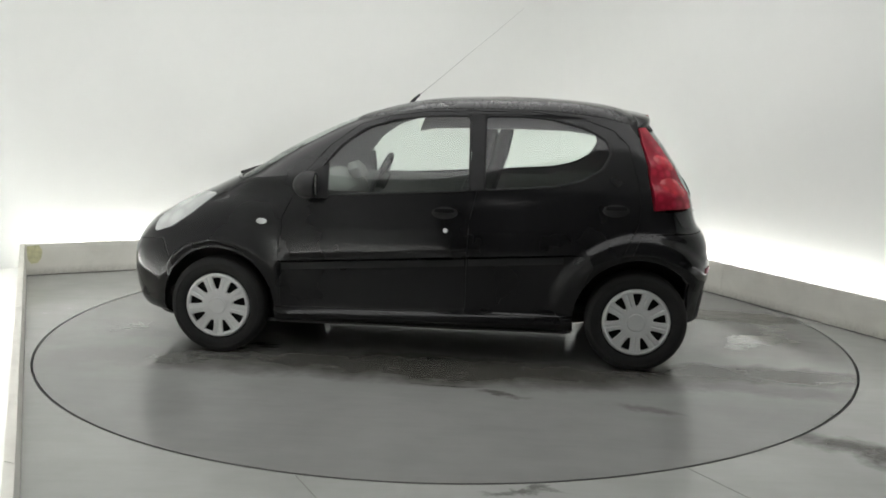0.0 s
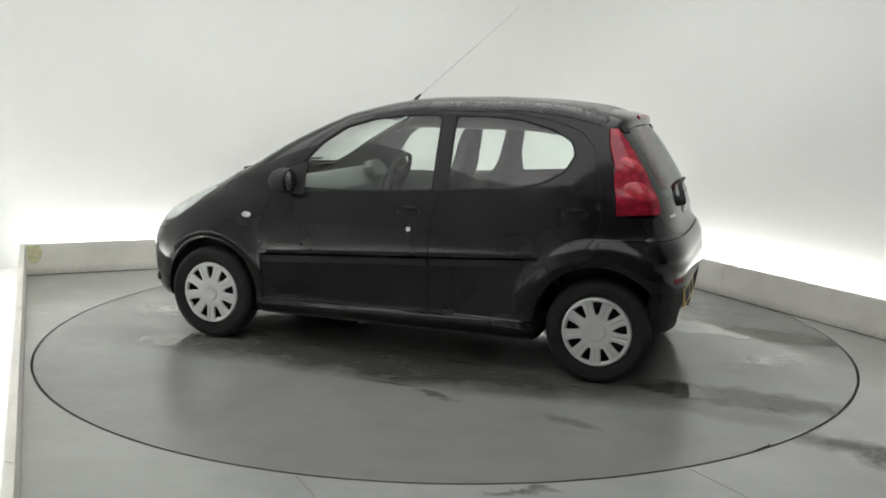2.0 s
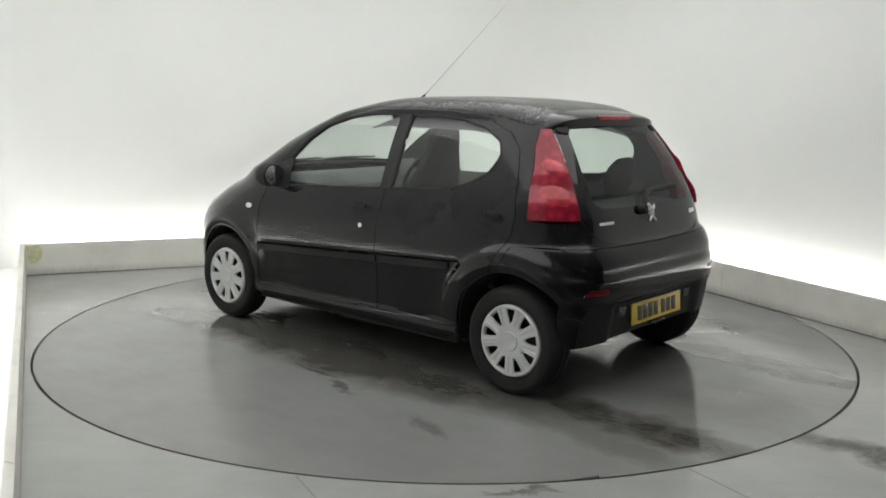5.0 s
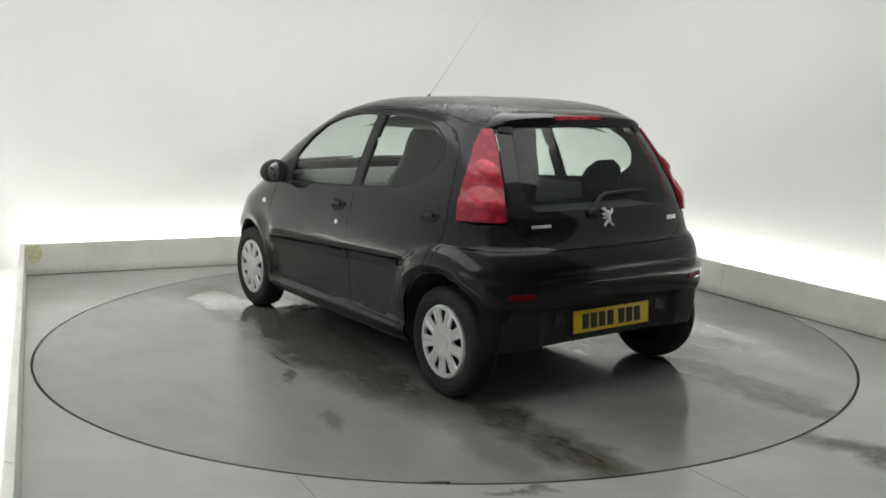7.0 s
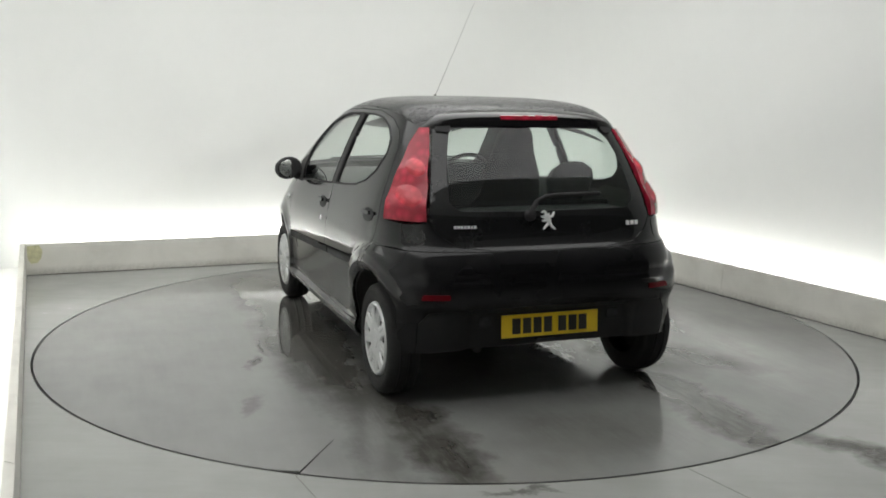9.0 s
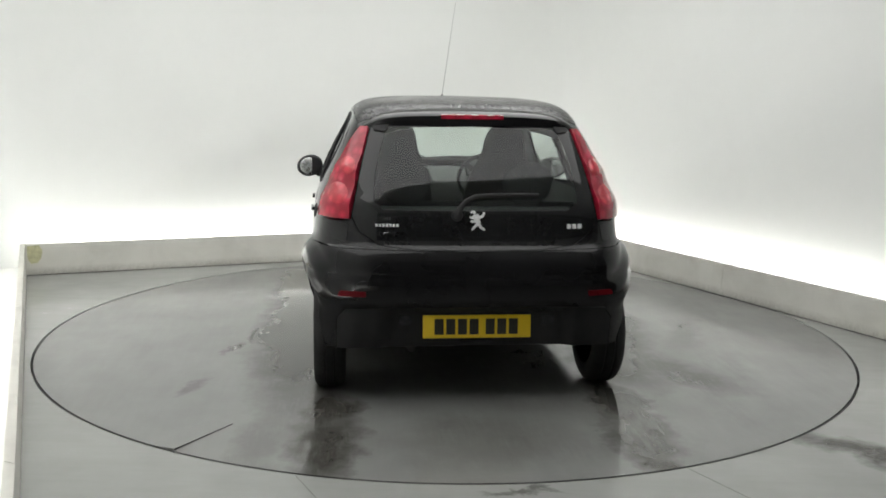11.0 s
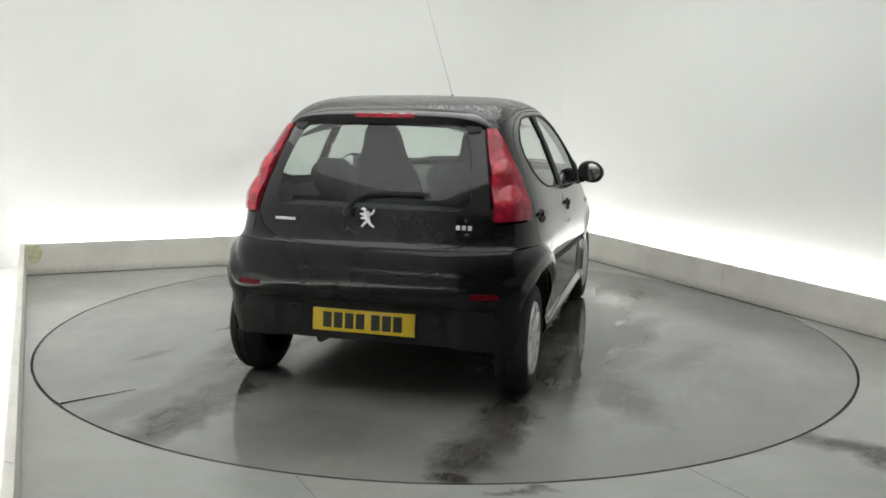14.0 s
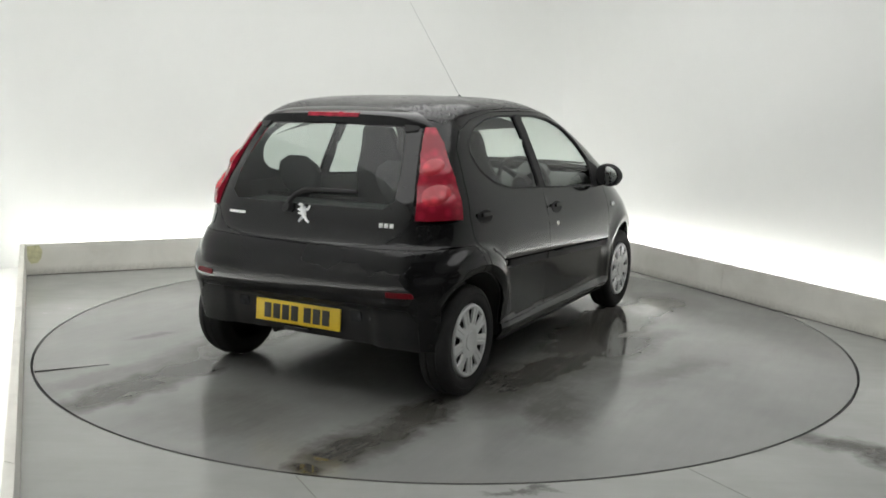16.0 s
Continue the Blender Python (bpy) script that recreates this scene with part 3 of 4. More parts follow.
M_UNDER = simple("dirty_underside", (0.022, 0.021, 0.020), 0.9, 0, 0.3, 6)
M_MIRROR = simple("wet_mirror_glass", (0.80, 0.82, 0.80), 0.28, 1.0, 0.01, 3)

car = new("car")
tagged(car, "small black five-door hatchback, wet from washing, parked on the turntable", "car")

# ---- outlines on the skin ----
VS = 0.065


def dense(pts, conv, step=0.03):
    """Points along a line given in car measures, turned into the skin's own measures."""
    out = []
    for (p, q), (r, t) in zip(pts, pts[1:]):
        n = max(1, int(math.hypot(r - p, t - q) / step))
        for k in range(n):
            a, s = conv(p + (r - p) * k / n, q + (t - q) * k / n)
            out.append((a, s * VS))
    a, s = conv(*pts[-1])
    out.append((a, s * VS))
    return out


def rounded(pts, r=0.03, n=4, closed=True):
    """The same outline with its corners rounded."""
    out = []
    m = len(pts)
    for i in range(m):
        p, c, q = Vector(pts[i - 1]), Vector(pts[i]), Vector(pts[(i + 1) % m])
        a, b = p - c, q - c
        k = min(r, a.length * 0.45, b.length * 0.45)
        a, b = c + a.normalized() * k, c + b.normalized() * k
        for j in range(n + 1):
            f = j / n
            out.append(tuple(a * (1 - f) ** 2 + c * 2 * f * (1 - f) + b * f * f))
    return out + [out[0]]


WIN_F = [(0.450, 0.922), (0.492, 1.000), (0.478, 1.076), (0.375, 1.200), (0.245, 1.292), (0.080, 1.340), (-0.110, 1.362), (-0.330, 1.366), (-0.342, 0.968)]
WIN_R = [(-0.412, 1.366), (-0.600, 1.368), (-0.780, 1.354), (-0.960, 1.310), (-1.070, 1.250), (-1.098, 1.180), (-1.052, 1.095), (-0.945, 1.034), (-0.800, 1.000), (-0.424, 0.973)]
DOOR_F = [(0.705, 0.292), (0.715, 0.500), (0.713, 0.650), (0.690, 0.800), (0.625, 0.930), (0.560, 1.060), (0.440, 1.195), (0.285, 1.310), (0.100, 1.362), (-0.100, 1.386), (-0.370, 1.392),
          (-0.376, 1.360), (-0.382, 0.970), (-0.346, 0.800), (-0.335, 0.600), (-0.330, 0.292)]
DOOR_R = [(-0.330, 0.292), (-0.335, 0.600), (-0.346, 0.800), (-0.382, 0.970), (-0.376, 1.360), (-0.370, 1.392), (-0.700, 1.390), (-0.950, 1.355), (-1.110, 1.300), (-1.190, 1.220),
          (-1.235, 1.060), (-1.262, 0.900), (-1.250, 0.800), (-1.200, 0.710), (-1.150, 0.600), (-1.100, 0.450), (-0.905, 0.292)]
SILL = [(0.90, 0.292), (-1.10, 0.292), (-1.10, 0.186), (0.90, 0.186)]
TAIL_IN = [(0.505, 1.314), (0.535, 1.200), (0.560, 1.100), (0.581, 1.000), (0.600, 0.888)]
TAIL_OUT = [(-1.328, 0.884), (-1.322, 0.930), (-1.314, 0.980), (-1.296, 1.080), (-1.293, 1.120)]
TAIL_TOP = [(0.640, 1.160), (0.600, 1.240), (0.545, 1.314)]
LID = [(0.0, 0.752), (0.30, 0.757), (0.47, 0.775), (0.555, 0.830), (0.596, 0.900), (0.577, 1.000), (0.555, 1.100), (0.530, 1.200), (0.499, 1.314), (0.470, 1.348), (0.0, 1.356)]
PANE = [(0.0, 0.935), (0.44, 0.938), (0.490, 0.975), (0.482, 1.100), (0.455, 1.210), (0.425, 1.296), (0.395, 1.314), (0.0, 1.322)]
BONNET = [(0.0, 0.690), (0.30, 0.700), (0.50, 0.735), (0.60, 0.800), (0.640, 0.900), (0.655, 0.985), (0.30, 1.008), (0.0, 1.012)]
SCREEN = [(0.0, 1.020), (0.30, 1.016), (0.640, 0.998), (0.625, 1.080), (0.585, 1.200), (0.525, 1.330), (0.30, 1.390), (0.0, 1.408)]
HEADLAMP = [(1.110, 0.905), (1.260, 0.890), (1.400, 0.820), (1.500, 0.730), (1.500, 0.665), (1.360, 0.710), (1.230, 0.800)]
BUMPER_F = [(1.700, 0.186), (1.700, 0.600), (1.545, 0.625), (1.420, 0.645), (1.330, 0.450), (1.250, 0.186)]
BUMPER_R = [(-1.268, 0.756), (-1.225, 0.660), (-1.230, 0.420), (-1.300, 0.186)]
RAIL = [(0.300, 1.330), (0.100, 1.376), (-0.100, 1.400), (-0.400, 1.408), (-0.800, 1.398), (-1.050, 1.370), (-1.200, 1.334)]

POLY = {}
POLY["window_f"] = dense(rounded(WIN_F, 0.025), side)
POLY["window_r"] = dense(rounded(WIN_R, 0.03), side)
POLY["headlamp"] = dense(rounded(HEADLAMP, 0.03), side)
POLY["tail_light"] = dense(TAIL_IN, rear) + dense(TAIL_OUT, side) + dense(TAIL_TOP, rear)
POLY["tail_light"].append(POLY["tail_light"][0])
POLY["pane"] = dense(PANE, rear)
POLY["lid"] = dense(LID, rear)
POLY["screen"] = dense(SCREEN, nose)
POLY["bonnet"] = dense(BONNET, nose)
POLY["front_door"] = dense(DOOR_F + DOOR_F[:1], side)
POLY["rear_door"] = dense(DOOR_R + DOOR_R[:1], side)
POLY["sill"] = dense(SILL + SILL[:1], side)
bf = dense(BUMPER_F[1:], side)
POLY["front_bumper"] = bf + [(ARC_LEN, 0.0), (ARC_LEN, s_of(0.60) * VS), bf[0]]
br = dense(BUMPER_R, side)
POLY["valance"] = dense([(0.0, 0.240), (0.0, 0.487), (0.44, 0.487), (0.60, 0.475), (0.64, 0.420), (0.64, 0.240)], rear)
POLY["rear_bumper"] = br + [(0.0, 0.0), (0.0, s_of(0.747) * VS)] + dense([(0.0, 0.747), (0.30, 0.752), (0.50, 0.757), (0.70, 0.757)], rear) + br[:1]
rl = dense(RAIL, side)
POLY["roof"] = rl + dense([(0.47, 1.362), (0.0, 1.362)], rear) + [(0.0, (NS - 1) * VS), (ARC_LEN, (NS - 1) * VS)] + dense([(0.0, 1.412), (0.30, 1.394), (0.50, 1.345)], nose) + rl[:1]
ARCHES = []
for wx, r in zip(WHEEL_X, (0.335, 0.345)):
    ring = [(wx + r * math.cos(a), WHEEL_Z + r * math.sin(a)) for a in np.linspace(-0.27, math.pi + 0.27, 40)]
    ring = [(max(x, -1.535), max(z, 0.1851)) for x, z in ring]
    ring.append(ring[0])
    ARCHES.append(dense(ring, side, 0.05))
ARCHES.append(dense([(0.0, 0.288), (0.30, 0.288), (0.55, 0.282), (0.62, 0.276)], rear) + dense([(-1.42, 0.268), (-1.30, 0.262), (-1.30, 0.1851)], side) + [(0.0, 0.0)])
ARCHES[-1].append(ARCHES[-1][0])
ARCHES = [[(a, v - 0.03 if v < 0.001 else v) for a, v in line] for line in ARCHES]
CREASE = [dense([(0.72 - 0.03 * k, crease_z(0.72 - 0.03 * k) - dz) for k in range(56)], side) for dz in (0.0, 0.012)]


def inside(poly, x, y):
    hit = False
    for (x0, y0), (x1, y1) in zip(poly, poly[1:] + poly[:1]):
        if (y0 > y) != (y1 > y) and x < x0 + (y - y0) * (x1 - x0) / (y1 - y0):
            hit = not hit
    return hit


def bounds(poly):
    xs, ys = [p[0] for p in poly], [p[1] for p in poly]
    return min(xs), max(xs), min(ys), max(ys)


def cut_skin():
    """One triangulated sheet of the left half, cut along all outlines, sorted into panels."""
    pts, edges = [], []

    def chain(line, closed=False):
        i0 = len(pts)
        pts.extend(Vector((min(max(a, 0.0), ARC_LEN), min(max(v, 0.0), (NS - 1) * VS))) for a, v in line)
        edges.extend((i0 + k, i0 + k + 1) for k in range(len(line) - 1))
    vmax = (NS - 1) * VS
    chain([(0, 0), (0, vmax), (ARC_LEN, vmax), (ARC_LEN, 0), (0, 0)])
    for line in list(POLY.values()) + ARCHES + CREASE:
        chain(line)
    na, nv = 210, 118
    for i in range(na + 1):
        for j in range(nv + 1):
            o = 0.5 if j % 2 else 0.0
            pts.append(Vector((min(ARC_LEN, ARC_LEN * (i + o) / na), vmax * j / nv)))
    for j in range(1, nv):
        pts.extend((Vector((0.0, vmax * j / nv)), Vector((ARC_LEN, vmax * j / nv))))
    verts, _, faces, *_ = delaunay_2d_cdt(pts, edges, [], 0, 1e-4)
    order = ["window_f", "window_r", "headlamp", "tail_light", "pane", "lid", "screen", "bonnet", "front_door", "rear_door", "sill", "front_bumper", "valance", "rear_bumper", "roof"]
    bb = {k: bounds(POLY[k]) for k in order}
    ab = [bounds(a) for a in ARCHES]
    groups = {}
    mid_a = a_side(0.3, s_of(0.8))
    for f in faces:
        cx, cy = sum(verts[i].x for i in f) / 3, sum(verts[i].y for i in f) / 3
        kind = None
        for poly, b in zip(ARCHES, ab):
            if b[0] <= cx <= b[1] and b[2] <= cy <= b[3] and inside(poly, cx, cy):
                kind = "hole"
        if kind is None:
            for k in order:
                b = bb[k]
                if b[0] <= cx <= b[1] and b[2] <= cy <= b[3] and inside(POLY[k], cx, cy):
                    kind = k
                    break
        if kind is None:
            kind = "front_wing" if cx > mid_a else "rear_quarter"
        groups.setdefault(kind, []).append(f)
    return verts, groups


SKIN_VERTS, SKIN_GROUPS = cut_skin()
SKIN_CACHE = {}


def skin_at(i, out=0.0):
    key = (i, out)
    if key not in SKIN_CACHE:
        v = SKIN_VERTS[i]
        SKIN_CACHE[key] = skin(v.x, v.y / VS, out)
    return SKIN_CACHE[key]


def panel_bm(kinds, sides=(1,), out=0.0, gap=0.0022, flange=0.016):
    """The mesh of a panel: its part of the skin, a hair smaller all round, with its edge turned inward."""
    bm = bmesh.new()
    for sy in sides:
        made = {}
        for k in kinds:
            for f in SKIN_GROUPS.get(k, []):
                for i in f:
                    if i not in made:
                        p = skin_at(i, out)
                        made[i] = bm.verts.new((p.x, p.y * sy, p.z))
                vs = [made[i] for i in f]
                try:
                    bm.faces.new(vs if sy > 0 else vs[::-1])
                except ValueError:
                    pass
    if len(sides) > 1:
        bmesh.ops.remove_doubles(bm, verts=bm.verts, dist=2e-4)
    bmesh.ops.dissolve_degenerate(bm, dist=1e-5, edges=bm.edges)
    # make the faces look outward
    bm.normal_update()
    core = Vector((0.05, 0.0, 0.7))
    away = sum((f.normal.dot(f.calc_center_median() - core) * f.calc_area() for f in bm.faces))
    if away < 0:
        bmesh.ops.reverse_faces(bm, faces=bm.faces)
    bm.normal_update()
    rim = [e for e in bm.edges if e.is_boundary]
    if gap:
        shift = {}
        for e in rim:
            f = e.link_faces[0]
            d = (e.verts[1].co - e.verts[0].co)
            if d.length < 1e-7:
                continue
            inn = f.normal.cross(d).normalized()
            if inn.dot(f.calc_center_median() - e.verts[0].co) < 0:
                inn = -inn
            for v in e.verts:
                shift.setdefault(v, []).append(inn)
        for v, ds in shift.items():
            d = sum(ds, Vector())
            if d.length > 1e-6:
                v.co += d.normalized() * gap
    if flange:
        nrm = {v: v.normal.copy() for e in rim for v in e.verts}
        res = bmesh.ops.extrude_edge_only(bm, edges=rim)
        for v in (g for g in res["geom"] if isinstance(g, bmesh.types.BMVert)):
            best = v.co.copy()
            near = [w for e in v.link_edges for w in (e.other_vert(v),) if w in nrm]
            if near:
                v.co = best - nrm[near[0]] * flange
    return bm


def patch_bm(outline, sides=(1,), out=0.006, step=0.03, thick=0.01):
    """A raised piece that follows the skin inside an outline (in the skin's own measures)."""
    pts = [Vector(p) for p in outline[:-1]]
    n = len(pts)
    edges = [(i, (i + 1) % n) for i in range(n)]
    x0, x1, y0, y1 = bounds(outline)
    nx, ny = max(1, int((x1 - x0) / step)), max(1, int((y1 - y0) / step))
    for i in range(1, nx):
        for j in range(1, ny):
            x, y = x0 + (x1 - x0) * i / nx, y0 + (y1 - y0) * j / ny
            if inside(outline[:-1], x, y):
                pts.append(Vector((x, y)))
    verts, _, faces, *_ = delaunay_2d_cdt(pts, edges, [], 1, 1e-5)
    bm = bmesh.new()
    for sy in sides:
        vs = []
        for v in verts:
            p = skin(min(max(v.x, 0), ARC_LEN), v.y / VS, out)
            vs.append(bm.verts.new((p.x, p.y * sy, p.z)))
        for f in faces:
            bm.faces.new([vs[i] for i in (f if sy > 0 else f[::-1])])
    if len(sides) > 1:
        bmesh.ops.remove_doubles(bm, verts=bm.verts, dist=2e-4)
    bm.normal_update()
    core = Vector((0.05, 0.0, 0.7))
    if sum((f.normal.dot(f.calc_center_median() - core) for f in bm.faces)) < 0:
        bmesh.ops.reverse_faces(bm, faces=bm.faces)
        bm.normal_update()
    rim = [e for e in bm.edges if e.is_boundary]
    nrm = {v: v.normal.copy() for v in bm.verts}
    res = bmesh.ops.extrude_edge_only(bm, edges=rim)
    for v in (g for g in res["geom"] if isinstance(g, bmesh.types.BMVert)):
        near = [e.other_vert(v) for e in v.link_edges if e.other_vert(v) in nrm]
        if near:
            v.co = v.co - nrm[near[0]] * thick
    return bm


def tail_swell(z):
    """How far the lens of the tail light stands proud at a height: two lobes."""
    return 0.014 * math.exp(-((z - 0.965) / 0.055) ** 2) + 0.013 * math.exp(-((z - 1.115) / 0.045) ** 2)


def lamp_bowl(by, bz, ry, rz, sy, n=20):
    """A low dome on the tail light's lens."""
    bm = bmesh.new()
    rings = []
    for r, up in ((1.0, 0.0105), (0.85, 0.0135), (0.65, 0.0160), (0.40, 0.0178), (0.12, 0.0185)):
        ring = []
        for k in range(n):
            t = 2 * math.pi * k / n
            p = skin(*rear(by + ry * r * math.cos(t), bz + rz * r * math.sin(t)), up)
            d = tail_swell(p.z)
            ring.append(bm.verts.new((p.x - 0.6 * d, (p.y + 0.8 * d) * sy, p.z)))
        rings.append(ring)
    for p, q in zip(rings, rings[1:]):
        for k in range(n):
            bm.faces.new((p[k], p[(k + 1) % n], q[(k + 1) % n], q[k]))
    bm.faces.new(rings[-1])
    bmesh.ops.recalc_face_normals(bm, faces=bm.faces)
    if sum(f.normal.y * sy for f in bm.faces) < 0:
        bmesh.ops.reverse_faces(bm, faces=bm.faces)
    return bm


def build_body():
    both = (1, -1)
    part("inner_shell", panel_bm(["front_door", "rear_door", "rear_quarter", "front_wing", "roof", "rear_bumper"], both, -0.02, 0.0, 0.0), M_TRIMGREY, car, "dark grey cabin lining")
    part("bonnet", panel_bm(["bonnet"], both), M_PAINT, car, "black painted bonnet, wet")
    part("roof", panel_bm(["roof"], both), M_ROOF, car, "black roof beaded with water")
    part("front_bumper", panel_bm(["front_bumper"], both), M_PAINT, car)
    part("rear_bumper", panel_bm(["rear_bumper"], both), M_PAINT, car, "black rear bumper with a stepped upper edge")
    part("lower_valance", panel_bm(["valance"], both, 0.0, 0.001, 0.01), M_PLASTIC, car, "matt black lower bumper panel")
    part("windscreen", panel_bm(["screen"], both, -0.003, 0.0, 0.0), M_GLASS, car, "green-tinted windscreen")
    lid = part("tailgate", panel_bm(["lid"], both, 0.0, 0.002, 0.0), M_FRIT, car, "black glass tailgate")
    part("rear_window", panel_bm(["pane"], both, 0.0, 0.0, 0.0), M_REARGLASS, lid, "tinted rear window")
    for sy in both:
        part("front_wing", panel_bm(["front_wing"], (sy,)), M_PAINT, car)
        part("rear_quarter", panel_bm(["rear_quarter"], (sy,)), M_PAINT, car)
        part("sill", panel_bm(["sill"], (sy,)), M_PAINT, car)
        part("headlight", panel_bm(["headlamp"], (sy,), 0.002), M_CLEAR, car, "clear headlight")
        bm = panel_bm(["tail_light"], (sy,), 0.010, 0.003, 0.055)
        for v in bm.verts:
            d = tail_swell(v.co.z)
            v.co += Vector((-0.6 * d, sy * 0.8 * d, 0))
        lamp = part("tail_light", bm, M_RED, car, "tall red tail light with swelling lobes")
        foot = rounded([(0.610, 0.868), (0.700, 0.872), (0.690, 0.790), (0.620, 0.785)], 0.015)
        part("lamp_foot", patch_bm(dense(foot, rear), (sy,), 0.002, 0.03, 0.008), M_FRIT, car, "gloss black panel under the tail light")
        for by, bz, ry, rz in ((0.600, 1.129, 0.036, 0.040), (0.648, 1.002, 0.046, 0.048)):
            part("lamp_bowl", lamp_bowl(by, bz, ry, rz, sy), M_BOWL, lamp, "round red lamp inside the lens")
        for kind, win, outline in (("front_door", "window_f", WIN_F), ("rear_door", "window_r", WIN_R)):
            door = part(kind, panel_bm([kind], (sy,)), M_PAINT, car)
            part("window", panel_bm([win], (sy,), -0.006, 0.0, 0.0), M_GLASS, door, "green-tinted side window")
            # rubber seal round the pane
            bm = bmesh.new()
            line = dense(rounded(outline, 0.025), side, 0.04)
            sweep(bm, [(lambda p: (p.x, p.y * sy, p.z))(skin(a, v / VS, -0.001)) for a, v in line], 0.006, 6)
            part("window_seal", bm, M_PLASTIC, door)
            # rubbing strip under the step
            x0, x1 = (0.70, -0.322) if kind == "front_door" else (-0.345, -0.860)
            n = 20
            up = [(x0 + (x1 - x0) * k / n, crease_z(x0 + (x1 - x0) * k / n) - 0.014) for k in range(n + 1)]
            strip = up + [(x, z - 0.038) for x, z in up[::-1]]
            part("rubbing_strip", patch_bm(dense(strip + strip[:1], side, 0.05), (sy,), 0.008, 0.05, 0.012), M_PLASTIC, door, "black plastic rubbing strip")
            # handle: a shell, a hinged pull
            hx, hz = (-0.212, 0.846) if kind == "front_door" else (-1.128, 0.882)
            oval = [(hx + 0.072 * math.cos(k / 20 * 2 * math.pi), hz + 0.034 * math.sin(k / 20 * 2 * math.pi)) for k in range(20)]
            handle = part("door_handle", patch_bm(dense(oval + oval[:1], side, 0.05), (sy,), 0.003, 0.02, 0.006), M_PLASTIC, door, "black door handle")
            bar = [(hx - 0.055, hz + 0.002), (hx + 0.055, hz + 0.002), (hx + 0.052, hz + 0.020), (hx - 0.052, hz + 0.020)]
            part("pull", patch_bm(dense(rounded(bar, 0.008), side, 0.03), (sy,), 0.024, 0.02, 0.014), M_PAINT, handle)
            if kind == "front_door":
                post = [(-0.339, 1.372), (-0.348, 0.966), (-0.418, 0.972), (-0.407, 1.372)]
                part("pillar_trim", patch_bm(dense(post + post[:1], side, 0.04), (sy,), 0.004, 0.03, 0.012), M_PLASTIC, door, "black pillar trim between the windows")
                disc = [(-0.218 + 0.013 * math.cos(k / 14 * 2 * math.pi), 0.752 + 0.013 * math.sin(k / 14 * 2 * math.pi)) for k in range(14)]
                part("lock", patch_bm(dense(disc + disc[:1], side, 0.05), (sy,), 0.005, 0.01, 0.008), M_SILVER, door, "round silver door lock")
        rep = [(0.807 + 0.030 * math.cos(k / 16 * 2 * math.pi), 0.770 + 0.016 * math.sin(k / 16 * 2 * math.pi)) for k in range(16)]
        part("side_repeater", patch_bm(dense(rep + rep[:1], side, 0.05), (sy,), 0.008, 0.02, 0.012), M_CLEAR, car, "small clear side indicator")
        # rear reflector and lamp low in the bumper
        refl = rounded([(0.530, 0.540), (0.640, 0.540), (0.640, 0.566), (0.530, 0.566)], 0.008)
        part("reflector", patch_bm(dense(refl, rear), (sy,), 0.004, 0.03, 0.01), M_DEEPRED, car, "small dark red bumper reflector")
        fog = rounded([(0.310, 0.395), (0.370, 0.395), (0.370, 0.445), (0.310, 0.445)], 0.010)
        part("low_lamp", patch_bm(dense(fog, rear), (sy,), 0.006, 0.03, 0.012), M_SMOKE, car, "small grey lamp beside the plate")


def build_spoiler():
    bm = bmesh.new()
    n = 28
    rows = []
    for k in range(n + 1):
        y = -0.535 + 1.07 * k / n
        e = abs(y) / 0.535
        drop = 0.016 * e ** 2 + 0.045 * e ** 8
        curve = 0.022 * e ** 2 + 0.055 * e ** 8
        sec = [(-1.180, 1.412), (-1.262, 1.399), (-1.318, 1.386), (-1.334, 1.376), (-1.338, 1.362), (-1.333, 1.330), (-1.318, 1.326), (-1.22, 1.350)]
        rows.append([bm.verts.new((x + curve, y, z - drop)) for x, z in sec])
    for r0, r1 in zip(rows, rows[1:]):
        for i in range(len(r0)):
            j = (i + 1) % len(r0)
            bm.faces.new((r0[i], r0[j], r1[j], r1[i]))
    bm.faces.new(rows[0])
    bm.faces.new(rows[-1][::-1])
    bmesh.ops.recalc_face_normals(bm, faces=bm.faces)
    sp = part("spoiler", bm, M_PAINT, car, "black roof spoiler over the rear window")
    # matt fins closing the gap between spoiler and lid
    for sy in (1, -1):
        fin = [(0.425, 1.292), (0.490, 1.300), (0.468, 1.352), (0.430, 1.362), (0.400, 1.350)]
        part("spoiler_fin", patch_bm(dense(rounded(fin, 0.012), rear), (sy,), 0.009, 0.03, 0.012), M_PLASTIC, sp, "matt black spoiler end")
    bm = bmesh.new()
    rows = []
    for k in range(13):
        y = -0.155 + 0.31 * k / 12
        curve = 0.022 * (abs(y) / 0.535) ** 2
        rows.append([bm.verts.new((x + curve, y, z)) for x, z in ((-1.325, 1.384), (-1.339, 1.380), (-1.343, 1.362), (-1.334, 1.358))])
    for r0, r1 in zip(rows, rows[1:]):
        for i in range(4):
            bm.faces.new((r0[i], r0[(i + 1) % 4], r1[(i + 1) % 4], r1[i]))
    bm.faces.new(rows[0])
    bm.faces.new(rows[-1][::-1])
    bmesh.ops.recalc_face_normals(bm, faces=bm.faces)
    part("brake_light", bm, M_RED, sp, "narrow red high brake light")


